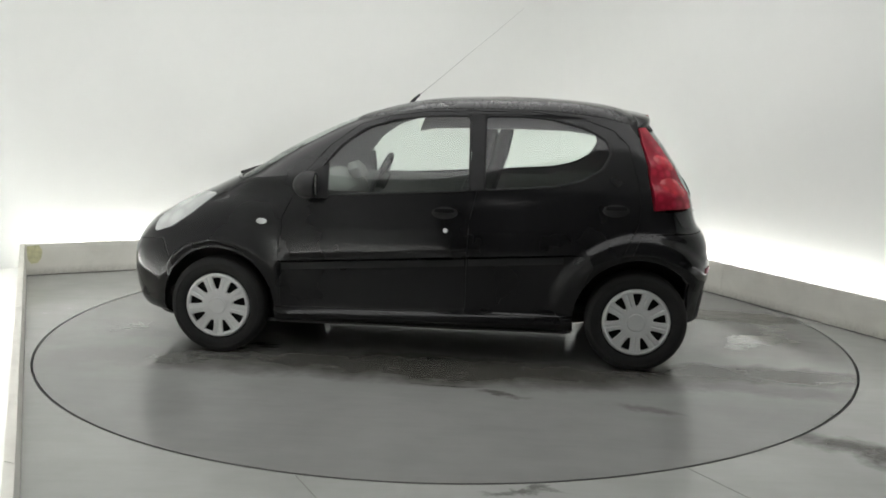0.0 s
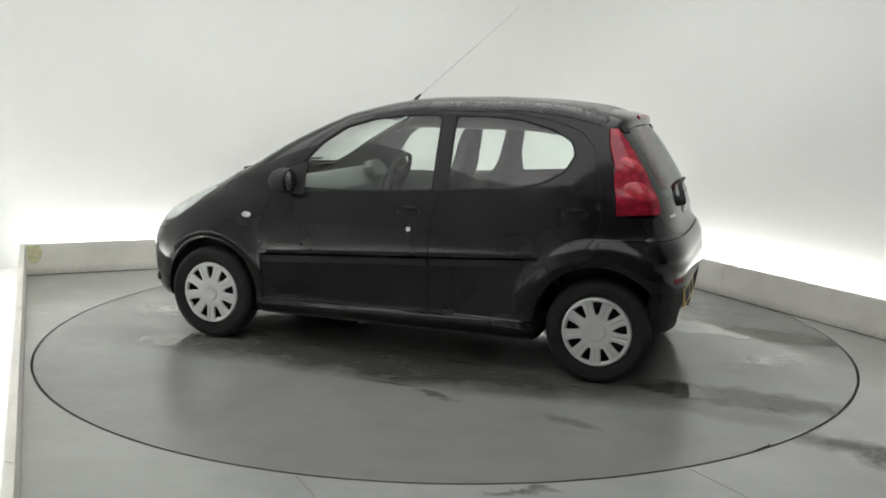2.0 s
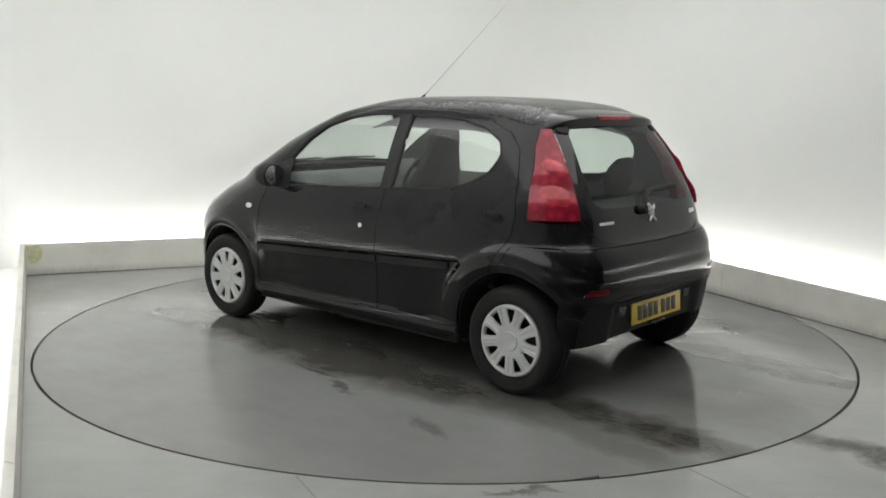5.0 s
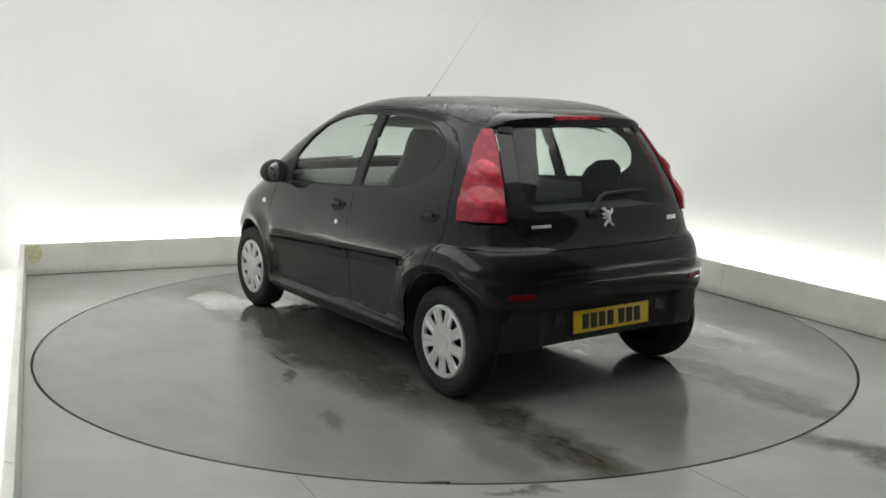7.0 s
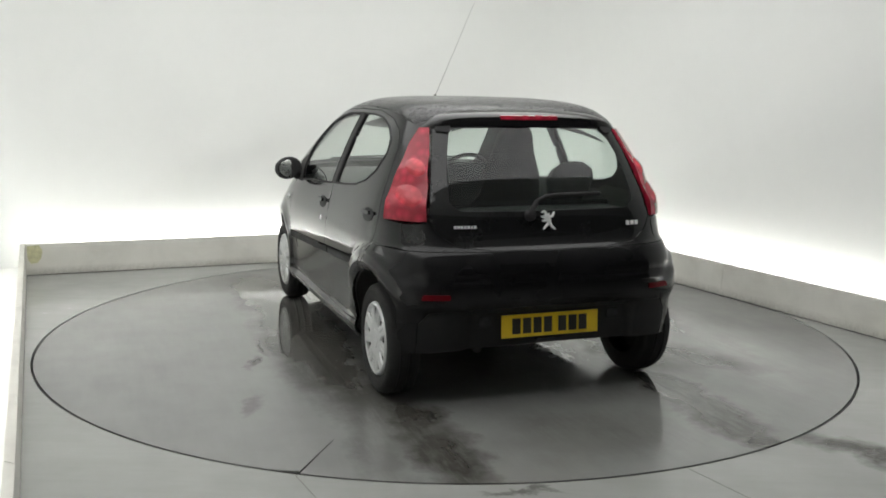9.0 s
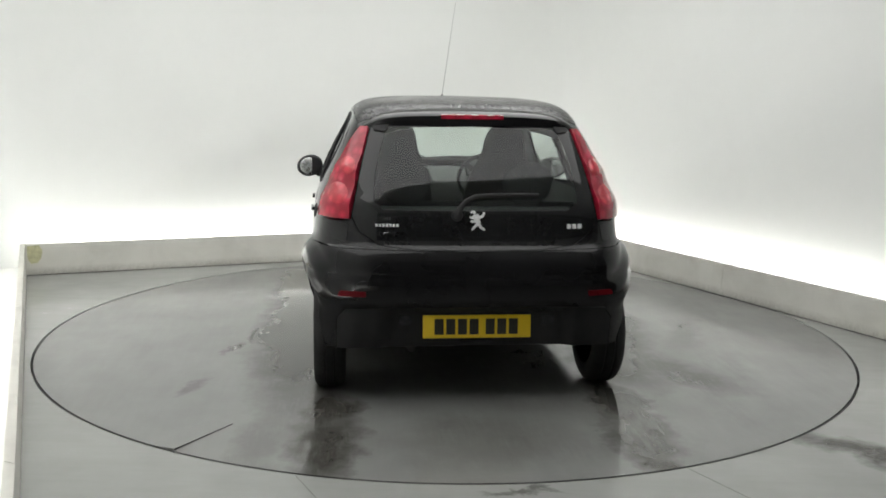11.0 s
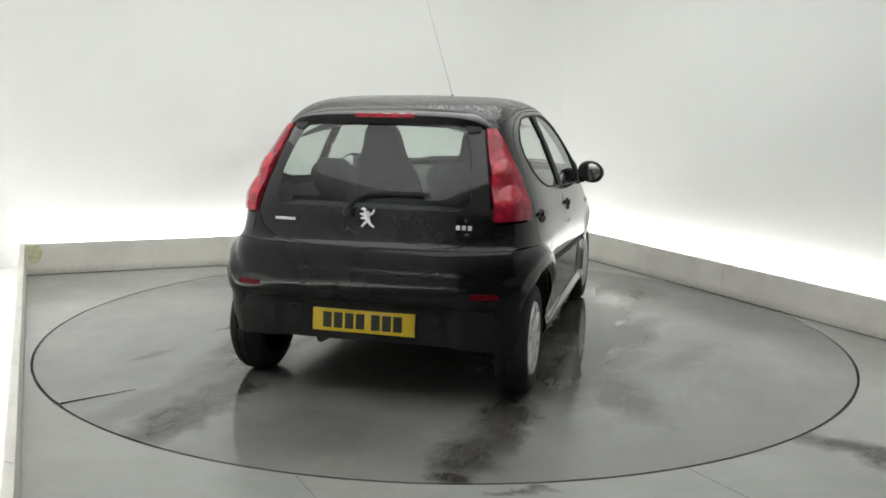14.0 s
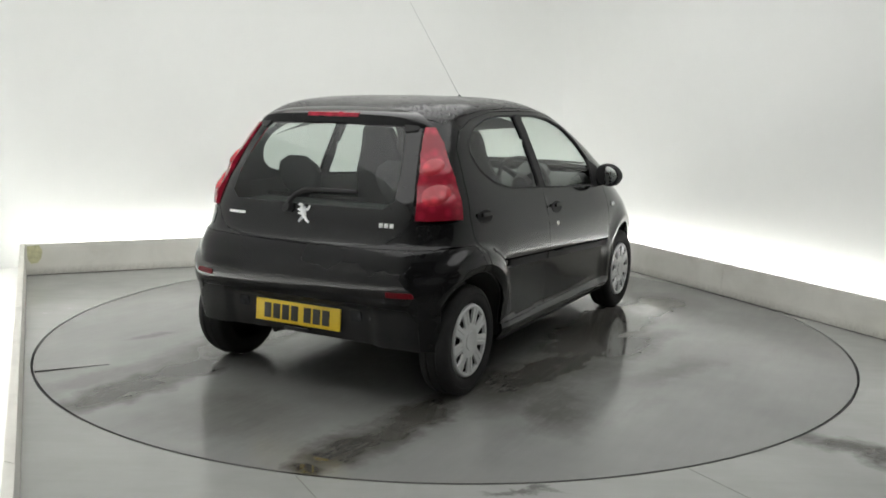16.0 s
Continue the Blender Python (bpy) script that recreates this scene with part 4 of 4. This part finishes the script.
def build_rear_fittings():
    # number plate, printed with plain bars
    bm = bmesh.new()
    box(bm, -0.004, 0.004, -0.26, 0.26, -0.0555, 0.0555, 0.003)
    pm = pose(-1.644, 0.0, 0.389, 0, 4, 0)
    bm.transform(pm)
    plate = part("number_plate", bm, M_YELLOW, car, "yellow rear number plate")
    y = 0.205
    for gap in (0.0, 0.0, 0.0, 0.0, 0.022, 0.0, 0.0):
        y -= gap
        bm = bmesh.new()
        box(bm, -0.0062, -0.0042, y - 0.044, y, -0.038, 0.038, 0.0008)
        bm.transform(pm)
        part("plate_bar", bm, M_INK, plate)
        y -= 0.056
    bm = bmesh.new()
    box(bm, -0.012, 0.012, -0.075, 0.075, -0.009, 0.004, 0.003)
    bm.transform(pose(-1.646, 0, 0.322))
    part("plate_lamp", bm, M_SMOKE, car)
    # wiper
    ob = bmesh.new()
    path = [(0.098, 0.912), (0.085, 0.940), (0.055, 0.972), (0.010, 0.992), (-0.060, 0.999), (-0.180, 1.002), (-0.295, 1.002)]
    sweep(ob, [skin(*rear(abs(y), z), 0.022) * Vector((1, 1, 1)) if y >= 0 else (lambda p: Vector((p.x, -p.y, p.z)))(skin(*rear(abs(y), z), 0.018)) for y, z in path], 0.015, 8, 0.009)
    wiper = part("rear_wiper", ob, M_PLASTIC, car, "black rear wiper")
    bm = bmesh.new()
    p = skin(*rear(0.098, 0.912))
    lathe(bm, [(0.001, 0.034), (0.020, 0.032), (0.026, 0.022), (0.028, -0.004)], 20, "X", pose(p.x, p.y, p.z, 0, -12, 180))
    part("pivot", bm, M_PLASTIC, wiper)
    # emblem and letters as plain shapes
    bm = bmesh.new()
    c = skin(*rear(0.0, 0.893))
    m = pose(c.x - 0.004, 0.0, 0.893, 0, 10, 0)
    strokes = ([(0.010, 0.026), (0.004, 0.004), (-0.004, -0.018)], [(0.012, 0.030), (0.024, 0.040), (0.034, 0.034)], [(0.006, 0.012), (0.024, 0.010), (0.038, 0.014)], [(0.004, 0.000), (0.022, -0.008), (0.034, -0.006)],
               [(-0.004, 0.010), (-0.024, 0.018), (-0.032, 0.036)], [(0.000, -0.018), (0.016, -0.034), (0.028, -0.048)], [(-0.004, -0.016), (-0.016, -0.036), (-0.034, -0.048)])
    for k, line in enumerate(strokes):
        sweep(bm, [m @ Vector((0, yy, zz)) for yy, zz in line], 0.0165 if k == 0 else 0.0085, 8, 0.0120 if k == 0 else 0.0050)
    part("emblem", bm, M_SILVER, car, "small silver emblem as a plain shape")
    for y0, z0, cnt, w, h in ((0.430, 0.866, 7, 0.012, 0.014), (-0.473, 0.862, 3, 0.020, 0.022)):
        for k in range(cnt):
            yy = y0 + (cnt / 2 - 0.5 - k) * w * 1.35
            p = skin(*rear(abs(yy), z0))
            ang = -math.degrees(math.atan2(skin(*rear(abs(yy) + 0.02, z0)).x - p.x, 0.02))
            bm = bmesh.new()
            box(bm, -0.003, 0.003, -w / 2, w / 2, -h / 2, h / 2, 0.0015, pose(p.x - 0.002, yy, z0, 0, 9, ang if yy > 0 else -ang))
            part("letter_bar", bm, M_SILVER, car)


def build_front_wipers():
    for path in (((0.44, 0.998), (0.28, 1.010), (0.02, 1.020)), ((-0.05, 1.004), (-0.25, 1.014), (-0.50, 1.010))):
        bm = bmesh.new()
        sweep(bm, [(lambda p: (p.x, p.y * (1 if y >= 0 else -1), p.z))(skin(*nose(abs(y), z), 0.010)) for y, z in path], 0.010, 8, 0.006)
        part("front_wiper", bm, M_PLASTIC, car)


def build_mirrors():
    for sy in (1, -1):
        bm = bmesh.new()
        t = bmesh.new()
        bmesh.ops.create_uvsphere(t, u_segments=24, v_segments=14, radius=1.0)
        for v in t.verts:
            x, y, z = v.co
            x = x if x > 0 else max(x, -0.45)
            v.co = (MIRROR[0] + x * 0.085, sy * (MIRROR[1] + y * 0.088), MIRROR[2] + z * 0.073 - 0.008 * y)
        bmesh.ops.recalc_face_normals(t, faces=t.faces)
        tmp = bpy.data.meshes.new("t")
        t.to_mesh(tmp)
        t.free()
        bm.from_mesh(tmp)
        bpy.data.meshes.remove(tmp)
        tri = rounded([(0.600, 1.030), (0.440, 1.088), (0.436, 0.905), (0.560, 0.905)], 0.012)
        part("mirror_mount", patch_bm(dense(tri, side), (sy,), 0.005, 0.03, 0.010), M_PLASTIC, car, "black triangular mirror mount")
        shell = part("door_mirror", bm, M_PLASTIC, car, "black door mirror")
        bm = bmesh.new()
        sweep(bm, [(0.56, sy * 0.735, 0.925), (0.565, sy * 0.775, 0.935), (MIRROR[0], sy * (MIRROR[1] - 0.06), MIRROR[2] - 0.05)], 0.026, 10)
        part("mirror_arm", bm, M_PLASTIC, shell)
        bm = bmesh.new()
        lathe(bm, [(0.001, -0.003), (0.9, -0.003), (1.0, 0.0)], 32, "X", pose(MIRROR[0] - 0.037, sy * (MIRROR[1] - 0.004), MIRROR[2], 0, 0, sy * 10) @ Matrix.Diagonal((1, 0.072, 0.057, 1)))
        part("mirror_glass", bm, M_MIRROR, shell, "mirror glass")


MIRROR = (0.525, 0.847, 0.985)


def build_wheel(wx, sy):
    flip = pose(wx, sy * 0.700, WHEEL_Z, 0, 0, 0 if sy > 0 else 180)
    bm = bmesh.new()
    lathe(bm, [(0.001, 0.030), (0.10, 0.030), (0.165, 0.020), (0.178, 0.045), (0.182, 0.060)], 40, "Y", flip)
    wheel = part("wheel", bm, M_UNDER, car, "wheel with a silver plastic trim")
    bm = bmesh.new()
    lathe(bm, [(0.178, -0.075), (0.205, -0.080), (0.250, -0.078), (0.268, -0.066), (0.275, -0.045), (0.277, -0.030), (0.272, -0.026), (0.272, -0.020), (0.277, -0.016), (0.277, 0.016), (0.272, 0.020),
               (0.272, 0.026), (0.277, 0.030), (0.275, 0.045), (0.268, 0.064), (0.252, 0.076), (0.240, 0.0785), (0.238, 0.0765), (0.215, 0.078), (0.198, 0.073), (0.184, 0.062), (0.178, 0.04)], 64, "Y", flip)
    part("tyre", bm, M_RUBBER, wheel, "black tyre")
    # trim: outer ring, nine spokes, dished hub
    bm = bmesh.new()
    lathe(bm, [(0.158, 0.060), (0.162, 0.074), (0.172, 0.078), (0.181, 0.074), (0.185, 0.062)], 64, "Y", flip)
    ring = part("wheel_trim", bm, M_TRIM, wheel, "silver nine-spoke wheel trim")
    bm = bmesh.new()
    lathe(bm, [(0.001, 0.077), (0.040, 0.077), (0.046, 0.0785), (0.050, 0.074), (0.062, 0.0765), (0.088, 0.074), (0.094, 0.062)], 54, "Y", flip)
    part("hub_cap", bm, M_TRIM, ring)
    for k in range(9):
        bm = bmesh.new()
        prof = [(-0.026, 0.066), (-0.023, 0.0755), (-0.006, 0.0765), (-0.003, 0.0730), (0.003, 0.0730), (0.006, 0.0765), (0.023, 0.0755), (0.026, 0.066)]
        rows = []
        for r, sc, lift in ((0.080, 1.02, -0.001), (0.115, 1.04, 0.0), (0.145, 1.16, 0.0), (0.166, 1.36, 0.0)):
            rows.append([bm.verts.new((o * sc, y + lift, r)) for o, y in prof])
        for r0, r1 in zip(rows, rows[1:]):
            for i in range(len(prof) - 1):
                bm.faces.new((r0[i], r0[i + 1], r1[i + 1], r1[i]))
        bmesh.ops.recalc_face_normals(bm, faces=bm.faces)
        bm.transform(flip @ pose(0, 0, 0, 0, 20 + 40 * k, 0))
        part("spoke", bm, M_TRIM, ring)


def build_under():
    bm = bmesh.new()
    box(bm, -1.45, 1.60, -0.60, 0.60, 0.275, 0.34, 0.03)
    box(bm, -0.90, 0.74, -0.76, 0.76, 0.19, 0.29, 0.02)
    part("floor_pan", bm, M_UNDER, car, "dark dirty underside")
    for wx, r in zip(WHEEL_X, (0.345, 0.355)):
        for sy in (1, -1):
            bm = bmesh.new()
            n = 24
            rows = []
            for k in range(n + 1):
                a = -0.35 + (math.pi + 0.7) * k / n
                x, z = max(wx + r * math.cos(a), -1.535), WHEEL_Z + r * math.sin(a)
                zc = max(z, 0.300 if x < -1.3 else 0.195)
                rows.append([bm.verts.new((x, sy * (skin(*side(x, zc)).y - 0.008), zc)), bm.verts.new((x, sy * 0.50, zc))])
            for p, q in zip(rows, rows[1:]):
                bm.faces.new((p[0], q[0], q[1], p[1]))
            bm.faces.new([r0[1] for r0 in rows])
            part("arch_liner", bm, M_UNDER, car)
    bm = bmesh.new()
    sweep(bm, [(-1.263, -0.66, 0.265), (-1.22, -0.3, 0.25), (-1.22, 0.3, 0.25), (-1.263, 0.66, 0.265)], 0.04, 10)
    part("rear_axle", bm, M_UNDER, car)
    bm = bmesh.new()
    sweep(bm, [(-0.5, 0.2, 0.22), (-1.2, 0.28, 0.23), (-1.45, 0.30, 0.235)], 0.022, 10)
    box(bm, -1.52, -1.25, 0.05, 0.42, 0.25, 0.33, 0.035)
    part("exhaust", bm, M_UNDER, car)


def seat_shape(bm, secs, n=20):
    """A soft upright or lying form from oval sections: centre, half width, half depth, along which way."""
    rows = []
    for (cx, cy, cz), w, dpt, tilt in secs:
        ring = []
        for k in range(n):
            a = 2 * math.pi * k / n
            c, s = math.cos(a), math.sin(a)
            u, v = abs(c) ** 0.6 * (1 if c > 0 else -1), abs(s) ** 0.6 * (1 if s > 0 else -1)
            off = Vector((v * dpt * math.cos(tilt), u * w, -v * dpt * math.sin(tilt)))
            ring.append(bm.verts.new(Vector((cx, cy, cz)) + off))
        rows.append(ring)
    for p, q in zip(rows, rows[1:]):
        for k in range(n):
            bm.faces.new((p[k], p[(k + 1) % n], q[(k + 1) % n], q[k]))
    bm.faces.new(rows[0][::-1])
    bm.faces.new(rows[-1])
    bmesh.ops.recalc_face_normals(bm, faces=bm.faces)


def build_cabin():
    for sy in (1, -1):
        y, b = sy * 0.315, 0.0 if sy > 0 else -0.085
        bm = bmesh.new()
        seat_shape(bm, [((0.28, y, 0.52), 0.19, 0.05, 1.45), ((0.22, y, 0.53), 0.24, 0.085, 1.5), ((0.0, y, 0.53), 0.245, 0.085, 1.6), ((-0.18, y, 0.52), 0.22, 0.08, 1.6)])
        bm.transform(Matrix.Translation((b, 0, 0)))
        seat = part("front_seat", bm, M_CLOTH, car, "dark cloth front seat with a tall back")
        bm = bmesh.new()
        seat_shape(bm, [((-0.14, y, 0.50), 0.20, 0.06, 0.35), ((-0.20, y, 0.62), 0.235, 0.075, 0.35), ((-0.27, y, 0.82), 0.235, 0.07, 0.33), ((-0.335, y, 1.00), 0.20, 0.06, 0.30),
                        ((-0.372, y, 1.08), 0.158, 0.05, 0.28), ((-0.388, y, 1.16), 0.128, 0.05, 0.26), ((-0.400, y, 1.22), 0.118, 0.05, 0.24), ((-0.410, y, 1.265), 0.102, 0.046, 0.22), ((-0.416, y, 1.292), 0.080, 0.036, 0.2), ((-0.420, y, 1.308), 0.045, 0.018, 0.2)])
        bm.transform(Matrix.Translation((b, 0, 0)))
        part("backrest", bm, M_CLOTH, seat)
        bm = bmesh.new()
        seat_shape(bm, [((-1.175, y, 0.91), 0.06, 0.035, 0.3), ((-1.185, y, 0.97), 0.115, 0.045, 0.3), ((-1.200, y, 1.05), 0.135, 0.045, 0.3), ((-1.212, y, 1.10), 0.115, 0.04, 0.3), ((-1.220, y, 1.138), 0.06, 0.02, 0.3)])
        part("rear_headrest", bm, M_CLOTH, car)
        # inner door cards and pillars
        bm = bmesh.new()
        n = 26
        rows = []
        for k in range(n + 1):
            x = 0.72 - 1.85 * k / n
            rows.append([bm.verts.new((x, sy * (skin(*side(x, z)).y - d), z)) for z, d in ((0.30 if x > -0.84 else 0.665, 0.07), (0.70, 0.07), (0.90, 0.06), (0.945 if x > -0.8 else 0.975, 0.030))])
        for p, q in zip(rows, rows[1:]):
            for i in range(3):
                bm.faces.new((p[i], p[i + 1], q[i + 1], q[i]))
        part("door_card", bm, M_DASH, car)
    bm = bmesh.new()
    seat_shape(bm, [((-0.55, 0, 0.50), 0.58, 0.06, 1.5), ((-0.65, 0, 0.52), 0.62, 0.08, 1.55), ((-0.95, 0, 0.52), 0.62, 0.08, 1.6), ((-1.02, 0, 0.5), 0.6, 0.06, 1.6)])
    bench = part("rear_bench", bm, M_CLOTH, car, "dark cloth rear bench")
    bm = bmesh.new()
    seat_shape(bm, [((-0.98, 0, 0.50), 0.60, 0.05, 0.35), ((-1.04, 0, 0.62), 0.62, 0.06, 0.35), ((-1.14, 0, 0.85), 0.60, 0.05, 0.33), ((-1.17, 0, 0.93), 0.57, 0.035, 0.3)])
    part("bench_back", bm, M_CLOTH, bench)
    bm = bmesh.new()
    box(bm, -1.50, -1.18, -0.54, 0.54, 0.895, 0.912, 0.006)
    part("parcel_shelf", bm, M_TRIMGREY, car, "dark parcel shelf")
    bm = bmesh.new()
    box(bm, -1.50, 0.72, -0.66, 0.66, 0.30, 0.335, 0.01)
    part("cabin_floor", bm, M_CLOTH, car)
    bm = bmesh.new()
    seat_shape(bm, [((0.50, 0, 0.62), 0.66, 0.06, 0.1), ((0.52, 0, 0.75), 0.68, 0.10, 0.1), ((0.58, 0, 0.88), 0.68, 0.13, 0.1), ((0.64, 0, 0.955), 0.66, 0.10, 0.1), ((0.68, 0, 0.975), 0.62, 0.04, 0.1)], 28)
    dash = part("dashboard", bm, M_DASH, car, "mid grey plastic dashboard")
    bm = bmesh.new()
    seat_shape(bm, [((0.47, -0.33, 0.93), 0.10, 0.05, 0.3), ((0.50, -0.33, 0.99), 0.115, 0.05, 0.3), ((0.52, -0.33, 1.03), 0.08, 0.03, 0.3)])
    part("dial_pod", bm, M_DASH, dash)
    wm = pose(0.34, -0.33, 0.925, 0, 65, 0)
    bm = bmesh.new()
    n, mseg = 40, 8
    grid = [[bm.verts.new(wm @ Vector(((0.175 + 0.014 * math.cos(b)) * math.cos(a), (0.175 + 0.014 * math.cos(b)) * math.sin(a), 0.014 * math.sin(b))))
             for b in np.linspace(0, 2 * math.pi, mseg, endpoint=False)] for a in np.linspace(0, 2 * math.pi, n, endpoint=False)]
    for i in range(n):
        for j in range(mseg):
            bm.faces.new((grid[i][j], grid[(i + 1) % n][j], grid[(i + 1) % n][(j + 1) % mseg], grid[i][(j + 1) % mseg]))
    wheel = part("steering_wheel", bm, M_PLASTIC, car, "black steering wheel")
    bm = bmesh.new()
    lathe(bm, [(0.001, 0.02), (0.05, 0.018), (0.065, 0.0), (0.06, -0.05), (0.001, -0.06)], 24, "Z", wm)
    for a in (0, 130, 230):
        box(bm, 0.05, 0.17, -0.018, 0.018, -0.012, 0.006, 0.004, wm @ pose(0, 0, 0, 0, 0, a))
    part("wheel_hub", bm, M_PLASTIC, wheel)
    bm = bmesh.new()
    seat_shape(bm, [((0.20, 0, 1.315), 0.02, 0.010, 0.2), ((0.20, 0, 1.322), 0.115, 0.014, 0.2), ((0.205, 0, 1.345), 0.12, 0.016, 0.2), ((0.21, 0, 1.365), 0.10, 0.012, 0.2)])
    sweep(bm, [(0.23, 0, 1.335), (0.24, 0, 1.385)], 0.012, 8)
    part("interior_mirror", bm, M_PLASTIC, car)
    # roof lining
    bm = bmesh.new()
    rows = []
    for k in range(13):
        x = -0.04 - 1.11 * k / 12
        rows.append([bm.verts.new((x, yy, 1.395 - 0.10 * (abs(yy) / 0.55) ** 2 - 0.02 * max(0.0, (x + 0.2) / 0.16) ** 2 - 0.06 * max(0.0, (-x - 0.75) / 0.4) ** 2)) for yy in np.linspace(-0.55, 0.55, 9)])
    for p, q in zip(rows, rows[1:]):
        for i in range(8):
            bm.faces.new((p[i], p[i + 1], q[i + 1], q[i]))
    part("roof_lining", bm, M_LINING, car, "pale cloth roof lining")


def build_antenna():
    bm = bmesh.new()
    sweep(bm, [(0.088, 0, 1.425), (0.062, 0, 1.455), (0.035, 0, 1.478)], 0.013, 10, 0.006)
    base = part("antenna", bm, M_PLASTIC, car, "thin roof antenna leaning back")
    bm = bmesh.new()
    sweep(bm, [(0.040, 0, 1.472), (ANT_TIP[0] * 0.5 + 0.02, 0, (ANT_TIP[1] + 1.472) / 2), (ANT_TIP[0], 0, ANT_TIP[1])], 0.0016, 6, 0.0006)
    part("antenna_rod", bm, M_STEEL, base, "thin grey rod")


ANT_TIP = (-0.585, 1.995)
build_body()
build_spoiler()
build_rear_fittings()
build_front_wipers()
build_mirrors()
for wheel_x in WHEEL_X:
    for wheel_side in (1, -1):
        build_wheel(wheel_x, wheel_side)
build_under()
build_cabin()
build_antenna()


# ---- movement ----
def motions():
    rows_t, rows_c = [], []
    for k in range(33):
        t = k * 0.5
        a = TURN_START + TURN_RATE * t
        turn = pose(0, 0, 0, 0, 0, a)
        rows_t.append((t, turn))
        rows_c.append((t, turn @ pose(CAR_OFF[0], CAR_OFF[1], 0)))
    walk(turntable, rows_t)
    walk(car, rows_c)


motions()
